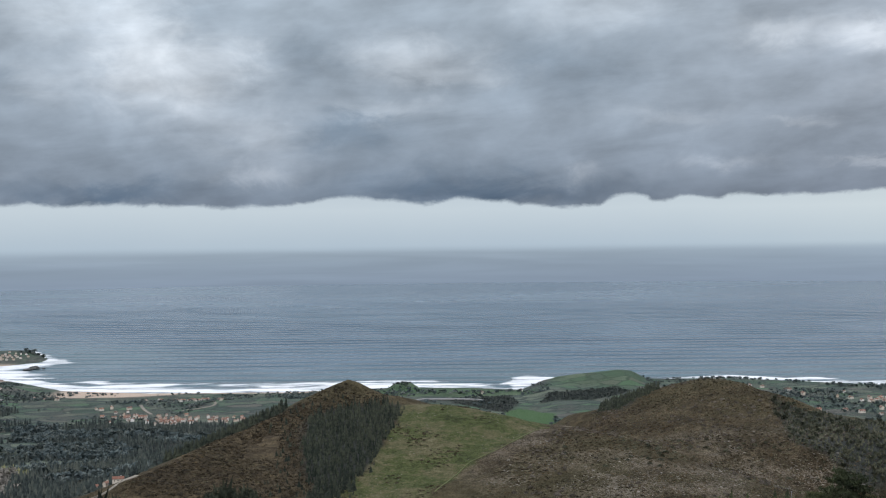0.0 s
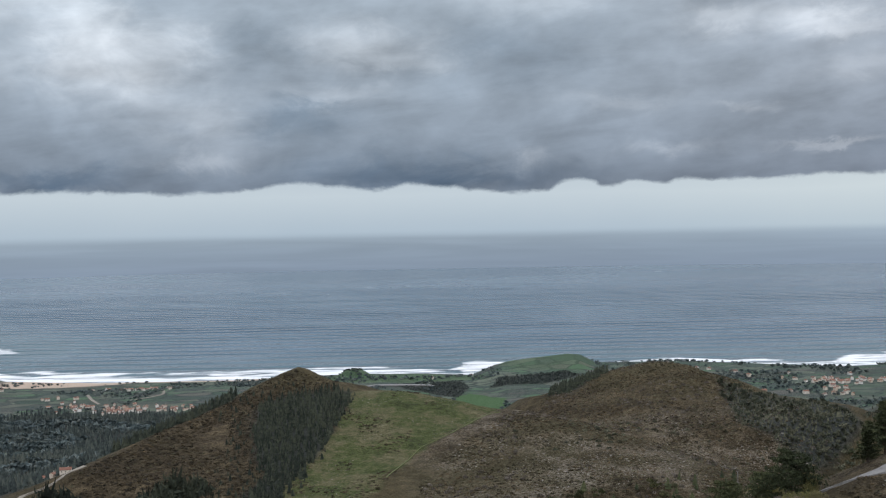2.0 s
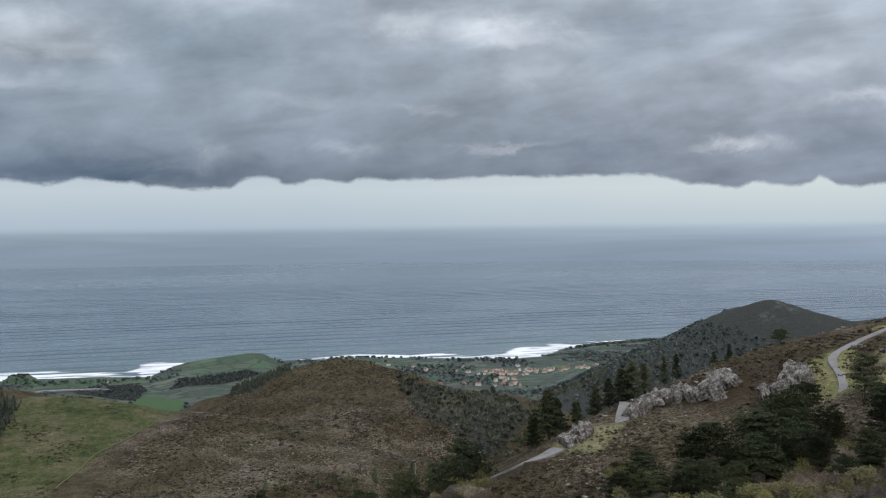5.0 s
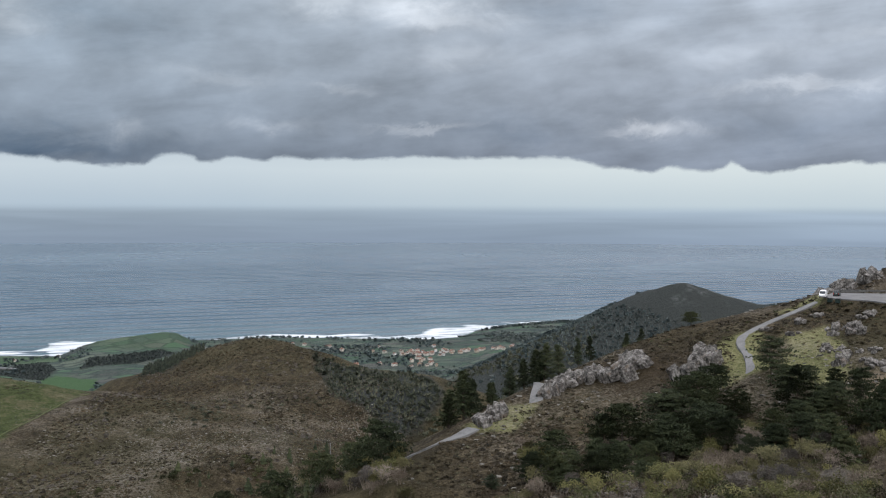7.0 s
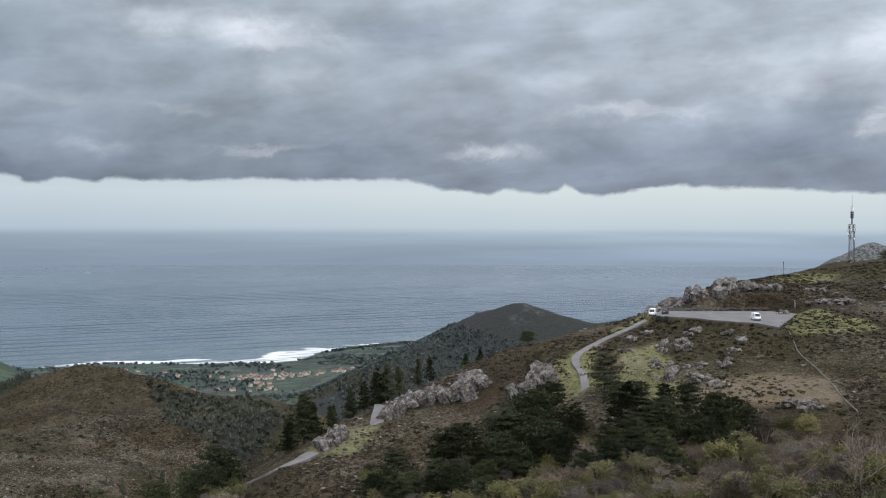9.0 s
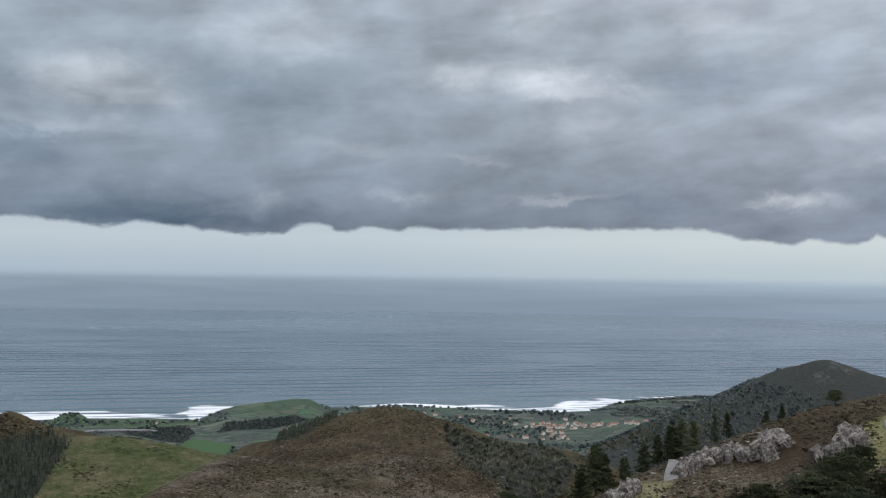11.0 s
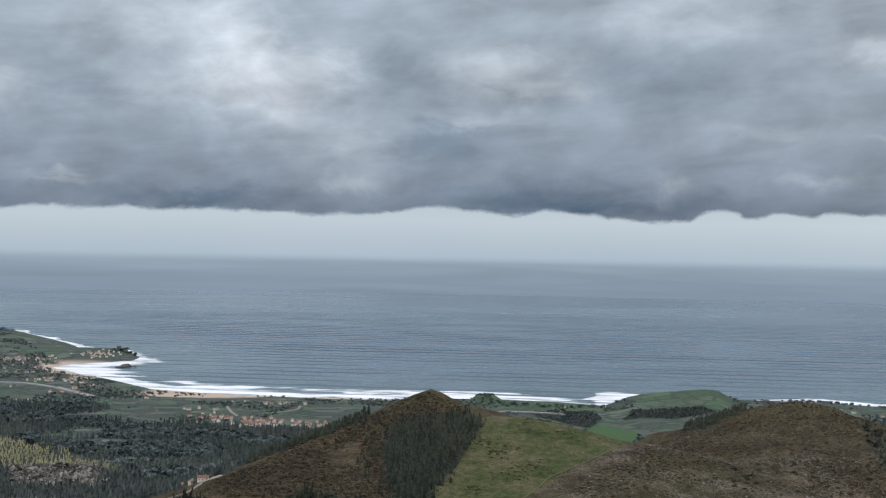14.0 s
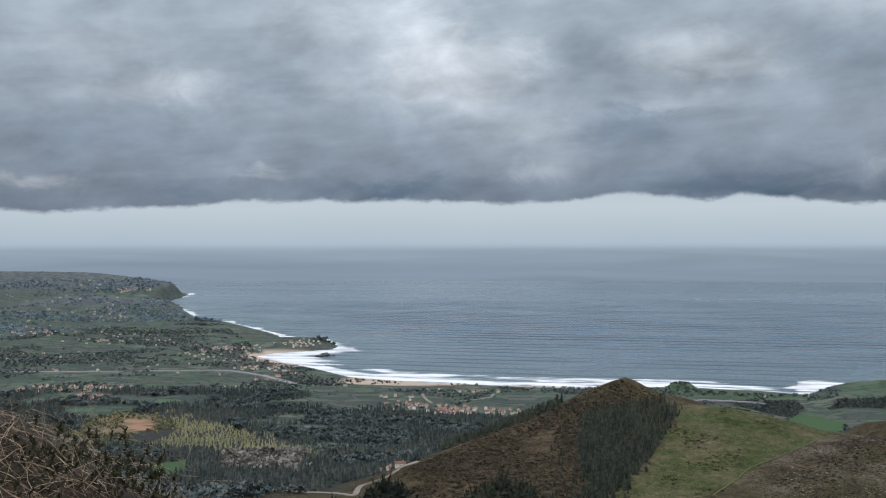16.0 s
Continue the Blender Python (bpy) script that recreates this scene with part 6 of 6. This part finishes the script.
PLASTER = painted("plaster", [(0.68, 0.66, 0.62), (0.58, 0.52, 0.43), (0.72, 0.71, 0.69), (0.50, 0.42, 0.33), (0.66, 0.61, 0.54)])
TILES = painted("roof_tiles", [(0.15, 0.075, 0.055), (0.22, 0.115, 0.08), (0.13, 0.085, 0.07), (0.27, 0.15, 0.105), (0.18, 0.10, 0.075)])


PLASTER_FAR = painted("plaster_far", [(0.68, 0.66, 0.62), (0.58, 0.52, 0.43), (0.72, 0.71, 0.69), (0.50, 0.42, 0.33), (0.66, 0.61, 0.54)], 0.85, True)
TILES_FAR = painted("roof_tiles_far", [(0.15, 0.095, 0.075), (0.20, 0.135, 0.105), (0.13, 0.10, 0.085), (0.24, 0.165, 0.125), (0.18, 0.125, 0.10)], 0.85, True)


def far_houses(spots):
    """Houses too far off to tell apart, in one mesh: walls, then a roof that overhangs."""
    walls_ = [(x, y, z) for x in (-2.8, 2.8) for y, z in ((-2.1, -1.0), (-2.1, 3.0), (0, 4.2), (2.1, 3.0), (2.1, -1.0))]
    tv = walls_ + [(x, y, z) for x in (-3.1, 3.1) for y, z in ((-2.5, 2.85), (0, 4.45), (2.5, 2.85))]
    tf = [(0, 1, 2), (0, 2, 3), (0, 3, 4), (9, 8, 7), (9, 7, 6), (9, 6, 5), (0, 5, 6), (0, 6, 1), (4, 3, 8), (4, 8, 9), (10, 13, 14), (10, 14, 11), (11, 14, 15), (11, 15, 12)]
    ob = spread("far_houses", "tiny tiled plaster houses scattered over the far farmland", "houses", (tv, tf), spots, PLASTER_FAR)
    ob.data.materials.append(TILES_FAR)
    ob.data.polygons.foreach_set("material_index", np.tile(np.repeat([0, 1], [10, 4]), len(spots)).astype(np.int32))


def house_template(long, deep, eave, ridge, wing):
    h = tagged(new("house"), "", "house")

    def box(x0, x1, y0, y1, z0, z1):
        return plate((x0 + x1) / 2, (y0 + y1) / 2, (z0 + z1) / 2, x1 - x0, y1 - y0, z1 - z0)

    def gable(x0, x1, y0, y1, z0, z1, over=0.3):
        m = (y0 + y1) / 2
        t = 0.16
        a, b, c, d = x0 - over, x1 + over, y0 - over, y1 + over
        v = [(a, c, z0 - 0.1), (b, c, z0 - 0.1), (b, m, z1), (a, m, z1), (a, d, z0 - 0.1), (b, d, z0 - 0.1)]
        v += [(x, y, z - t) for x, y, z in v]
        f = [(0, 1, 2, 3), (3, 2, 5, 4), (6, 9, 8, 7), (9, 10, 11, 8), (0, 6, 7, 1), (4, 5, 11, 10), (0, 3, 9, 6), (3, 4, 10, 9), (1, 7, 8, 2), (2, 8, 11, 5)]
        return v, f

    def walls(x0, x1, y0, y1, z1, zr):
        m = (y0 + y1) / 2
        v = [(x, y, z) for x in (x0, x1) for y, z in ((y0, -1.0), (y0, z1), (m, zr), (y1, z1), (y1, -1.0))]
        f = [(0, 1, 2, 3, 4), (9, 8, 7, 6, 5), (0, 5, 6, 1), (1, 6, 7, 2), (2, 7, 8, 3), (3, 8, 9, 4), (4, 9, 5, 0)]
        return v, f
    part("wall", walls(-long / 2, long / 2, -deep / 2, deep / 2, eave, ridge - 0.2), PLASTER, h)
    roof = part("roof", gable(-long / 2, long / 2, -deep / 2, deep / 2, eave, ridge), TILES, h)
    part("chimney", box(long * 0.2, long * 0.2 + 0.45, 0.3, 0.75, eave, ridge + 0.5), PLASTER, roof)
    if wing:
        part("wall", walls(-long / 2 - wing, -long / 2, -deep * 0.32, deep * 0.32, eave * 0.7, ridge * 0.72), PLASTER, h)
        part("roof", gable(-long / 2 - wing, -long / 2, -deep * 0.32, deep * 0.32, eave * 0.7, ridge * 0.74), TILES, h)
    for s in (-1, 1):
        for x in np.linspace(-long * 0.32, long * 0.32, 3):
            part("window", box(x - 0.28, x + 0.28, s * deep / 2 - 0.05, s * deep / 2 + 0.04, eave * 0.5, eave * 0.5 + 0.8), GLASS, h)
    return h


def village():
    kinds = [house_template(5.2, 4.2, 2.9, 4.2, 0), house_template(6.4, 4.4, 2.6, 4.0, 2.2), house_template(4.2, 3.8, 3.6, 4.8, 0), house_template(8.0, 4.6, 3.4, 4.9, 0)]
    words = ["small tiled plaster house", "long tiled house with wing", "two-storey tiled plaster house", "large tiled cream house"]
    g = rng(77)
    taken, used, far = [], set(), []

    def put(x, y, size, group, turn_):
        if any((x - a) ** 2 + (y - b) ** 2 < (5.6 * size) ** 2 for a, b in taken) or shore(np.array([x]), np.array([y]))[0] < 10:
            return
        taken.append((x, y))
        if math.hypot(x, y) > 1330:
            far.append((x, y, ground_at(x, y), radians(turn_), size, size))
            return
        i = int(g.integers(0, 4))
        k = kinds[i]
        m = pose(x, y, ground_at(x, y), 0, 0, turn_) @ Matrix.Diagonal((size, size, size, 1))
        if i not in used:
            used.add(i)
            k.matrix_basis = m
            ob = k
        else:
            ob = k.copy()
            scene.collection.objects.link(ob)
            ob.matrix_basis = m
            for c in k.children:
                d = c.copy()
                scene.collection.objects.link(d)
                d.parent = ob
                for e in c.children:
                    q = e.copy()
                    scene.collection.objects.link(q)
                    q.parent = d
        tagged(ob, words[i] + " in the " + group.split(" in the ")[-1], "house", group)

    def row(a, b, n, wide, size, group):
        for _ in range(int(n * 1.3)):
            t = g.uniform()
            x, y = a[0] + (b[0] - a[0]) * t + g.normal(0, wide), a[1] + (b[1] - a[1]) * t + g.normal(0, wide)
            put(float(x), float(y), float(size * g.uniform(0.55, 0.82)), group, float(g.choice([0, 90]) + g.normal(12, 12)))
    w = "houses in the village behind the beach"
    row((-300, 1018), (-235, 990), 39, 10, 0.85, w)
    row((-240, 992), (-175, 985), 39, 9, 0.85, w)
    row((-300, 1040), (-330, 1076), 5, 8, 0.85, w)
    row((-265, 1150), (-235, 1142), 17, 12, 0.85, "houses in the hamlet near the sand")
    row((-310, 1165), (-270, 1170), 5, 6, 0.8, "houses in the hamlet near the sand")
    e = "houses in the village under the pointed hill"
    row((395, 1066), (445, 1040), 29, 11, 0.95, e)
    row((440, 1058), (500, 1052), 19, 8, 0.95, e)
    row((500, 1040), (515, 1030), 7, 7, 0.9, e)
    row((380, 985), (400, 975), 5, 8, 0.95, e)
    row((345, 1000), (365, 985), 3, 7, 0.9, e)
    row((390, 1010), (420, 1000), 5, 10, 0.9, e)
    v = "houses in the western inland village"
    row((-700, 1022), (-620, 1062), 33, 12, 0.9, v)
    row((-640, 1000), (-600, 985), 9, 10, 0.9, v)
    c = "houses in the village on the cape"
    row((-650, 1600), (-630, 1645), 26, 14, 0.9, c)
    row((-720, 1490), (-690, 1560), 29, 16, 0.9, c)
    row((-735, 1440), (-640, 1400), 19, 18, 0.9, c)
    row((-590, 1290), (-490, 1245), 22, 14, 0.85, c)
    row((-560, 1330), (-520, 1310), 9, 10, 0.85, c)
    f = "houses in the farmland"
    row((-960, 1560), (-870, 1590), 11, 14, 1.0, f)
    row((-1180, 1680), (-1080, 1640), 9, 30, 1.1, f)
    row((-1300, 2060), (-1150, 1990), 10, 40, 1.2, f)
    row((-1640, 2800), (-1560, 2840), 10, 22, 1.7, f)
    row((-1750, 2850), (-1650, 2800), 5, 30, 1.7, f)
    row((-900, 1300), (-700, 1250), 14, 60, 0.8, f)
    row((-1000, 1750), (-800, 1500), 18, 70, 0.9, f)
    row((-1250, 1850), (-1000, 1500), 18, 80, 1.0, f)
    row((-560, 1200), (-420, 1150), 8, 40, 0.8, f)
    row((-1450, 2200), (-1250, 2150), 10, 60, 1.3, f)
    row((300, 1180), (480, 1150), 5, 30, 0.9, f)
    row((30, 1190), (90, 1195), 3, 10, 0.8, f)
    for x, y, t in ((-158, 505, 20), (-151, 497, 60), (-143, 488, 10)):
        put(x, y, 0.6, "houses in the valley", t)
    far_houses(far)


village()


# ---- motorway on its viaduct ----
def viaduct():
    line = [(-830, 1162), (-704, 1192), (-640, 1216), (-578, 1232), (-520, 1200), (-480, 1160), (-451, 1131)]
    strip("motorway", line[:5], 6, CONCRETE, "pale concrete motorway across the farmland", "road", 1.0, 6.0)
    span = tagged(new("viaduct"), "pale concrete motorway viaduct on slender piers", "bridge")
    pts = bend(line[4:], 6.0)
    z = ground_at(-520, 1200) + 1.0
    v = []
    for i, p in enumerate(pts):
        w = (pts[min(i + 1, len(pts) - 1)] - pts[max(i - 1, 0)]).normalized()
        n = Vector((-w.y, w.x)) * 4.5
        v += [(p.x - n.x, p.y - n.y, z - 1.2), (p.x - n.x, p.y - n.y, z + 0.5), (p.x - n.x * 0.94, p.y - n.y * 0.94, z + 0.5), (p.x - n.x * 0.93, p.y - n.y * 0.93, z),
              (p.x + n.x * 0.93, p.y + n.y * 0.93, z), (p.x + n.x * 0.94, p.y + n.y * 0.94, z + 0.5), (p.x + n.x, p.y + n.y, z + 0.5), (p.x + n.x, p.y + n.y, z - 1.2)]
    deck_ = new("deck", quads("deck", np.array(v), len(pts), 8, True, CONCRETE, False))
    deck_.parent = span
    for p in pts[1::3]:
        part("pier", rod((p.x, p.y, ground_at(p.x, p.y) - 1), (p.x, p.y, z - 1.1), 1.0, 0.8, 8), CONCRETE, span)


viaduct()
strip("motorway", [(-30, 1135), (8, 1138), (40, 1130)], 5, CONCRETE, "pale concrete motorway on the coastal flat", "road", 1.6, 5.0)
strip("lane", [(-300, 1100), (-285, 1060), (-270, 1030)], 3.0, TRACK, "pale country lane between the fields", "road", 0.4, 4.0)
strip("lane", [(-235, 1130), (-225, 1085), (-250, 1050)], 2.5, TRACK, "pale country lane between the fields", "road", 0.4, 4.0)


# ---- the gorse bush beside the eye ----
def islet():
    rock = tagged(new("rock_islet"), "small dark rock islet in the surf off the cape", "rock")
    for block in rock_shape(990, 30, 18, 7, 9):
        part("block", block, DARK_ROCK, rock)
    rock.matrix_basis = pose(-553, 1516, -2.0, 0, 0, 25)


DARK_ROCK = plain("wet_rock", (0.030, 0.033, 0.034), (0.085, 0.085, 0.080), 0.2, 0.8)
islet()


def gorse_bush():
    g = rng(900)
    bush = tagged(new("gorse_bush"), "gorse bush with brown dead stems beside the viewpoint", "bush")
    c, rad = Vector((-3.94, 3.49, 157.42)), Vector((2.55, 2.6, 2.06))
    green, dry = [], []

    def skin(up_only=True):
        while True:
            d = Vector((g.normal(), g.normal(), g.normal())).normalized()
            if d.z > -0.1 and d.dot(Vector((0.45, -0.75, 0.45))) > -0.45:
                return d
    for _ in range(15000):
        d = skin()
        bump_ = 1 + 0.10 * noise.noise(d * 3.0) + 0.05 * noise.noise(d * 9.0)
        p = c + Vector((d.x * rad.x, d.y * rad.y, d.z * rad.z)) * bump_ * g.uniform(0.90, 1.0)
        way_ = (d + Vector((g.normal(0, 0.5), g.normal(0, 0.5), g.normal(0.5, 0.4)))).normalized()
        tall = g.uniform(0.028, 0.055)
        tip = p + way_ * tall
        green.append(rod(p, tip, 0.0022, 0.0009, 3))
        for k in range(5):
            q = p.lerp(tip, 0.15 + 0.8 * k / 5)
            green.append(tuft(g, q, g.uniform(0.014, 0.026), 3, 0.3, 0.2))
    for _ in range(8000):
        d = skin()
        p = c + Vector((d.x * rad.x, d.y * rad.y, d.z * rad.z)) * g.uniform(0.94, 1.01)
        way_ = Vector((g.normal(), g.normal(), g.normal(0.2, 0.6))).normalized()
        way_ = (way_ - d * way_.dot(d) * 0.75 + d * g.uniform(0.0, 0.35)).normalized()
        sag = g.uniform(0.04, 0.16)
        n = 6
        step = g.uniform(0.03, 0.095)
        w = g.uniform(0.0009, 0.0023)
        for k in range(n):
            q = p + way_ * step
            if q.length_squared and (q - Vector((0, 0, 160))).length < 2.1:
                break
            dry.append(rod(p, q, w * (1 - 0.12 * k), w * (1 - 0.12 * (k + 1)), 3))
            if g.uniform() < 0.35:
                side = (way_ + Vector((g.normal(0, 0.6), g.normal(0, 0.6), g.normal(0, 0.4)))).normalized()
                dry.append(rod(q, q + side * step * 1.2, w * 0.6, w * 0.3, 3))
            p, way_ = q, (way_ + Vector((g.normal(0, 0.16), g.normal(0, 0.16), -sag)) - d * 0.05).normalized()
    # solid dark brown body that fills the bush behind sprigs and stems
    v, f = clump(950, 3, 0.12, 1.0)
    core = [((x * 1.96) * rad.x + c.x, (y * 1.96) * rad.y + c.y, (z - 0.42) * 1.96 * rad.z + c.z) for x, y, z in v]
    part("core", (core, f), BUSH_CORE, bush)
    part("foliage", gather(green), SPRIGS, bush)
    part("stem_tangle", gather(dry), STRAWSTEM, bush)


BUSH_CORE = leafy("dead_litter", (0.012, 0.009, 0.006), (0.034, 0.025, 0.014), (0.075, 0.055, 0.032), 18.0, 0.1)
SPRIGS = leafy("gorse_sprigs", (0.018, 0.020, 0.009), (0.042, 0.042, 0.018), (0.09, 0.075, 0.034), 3.0, 0.3)
STRAWSTEM = leafy("dead_stems", (0.065, 0.047, 0.030), (0.20, 0.152, 0.100), (0.42, 0.335, 0.235), 3.0, 0.5)
gorse_bush()
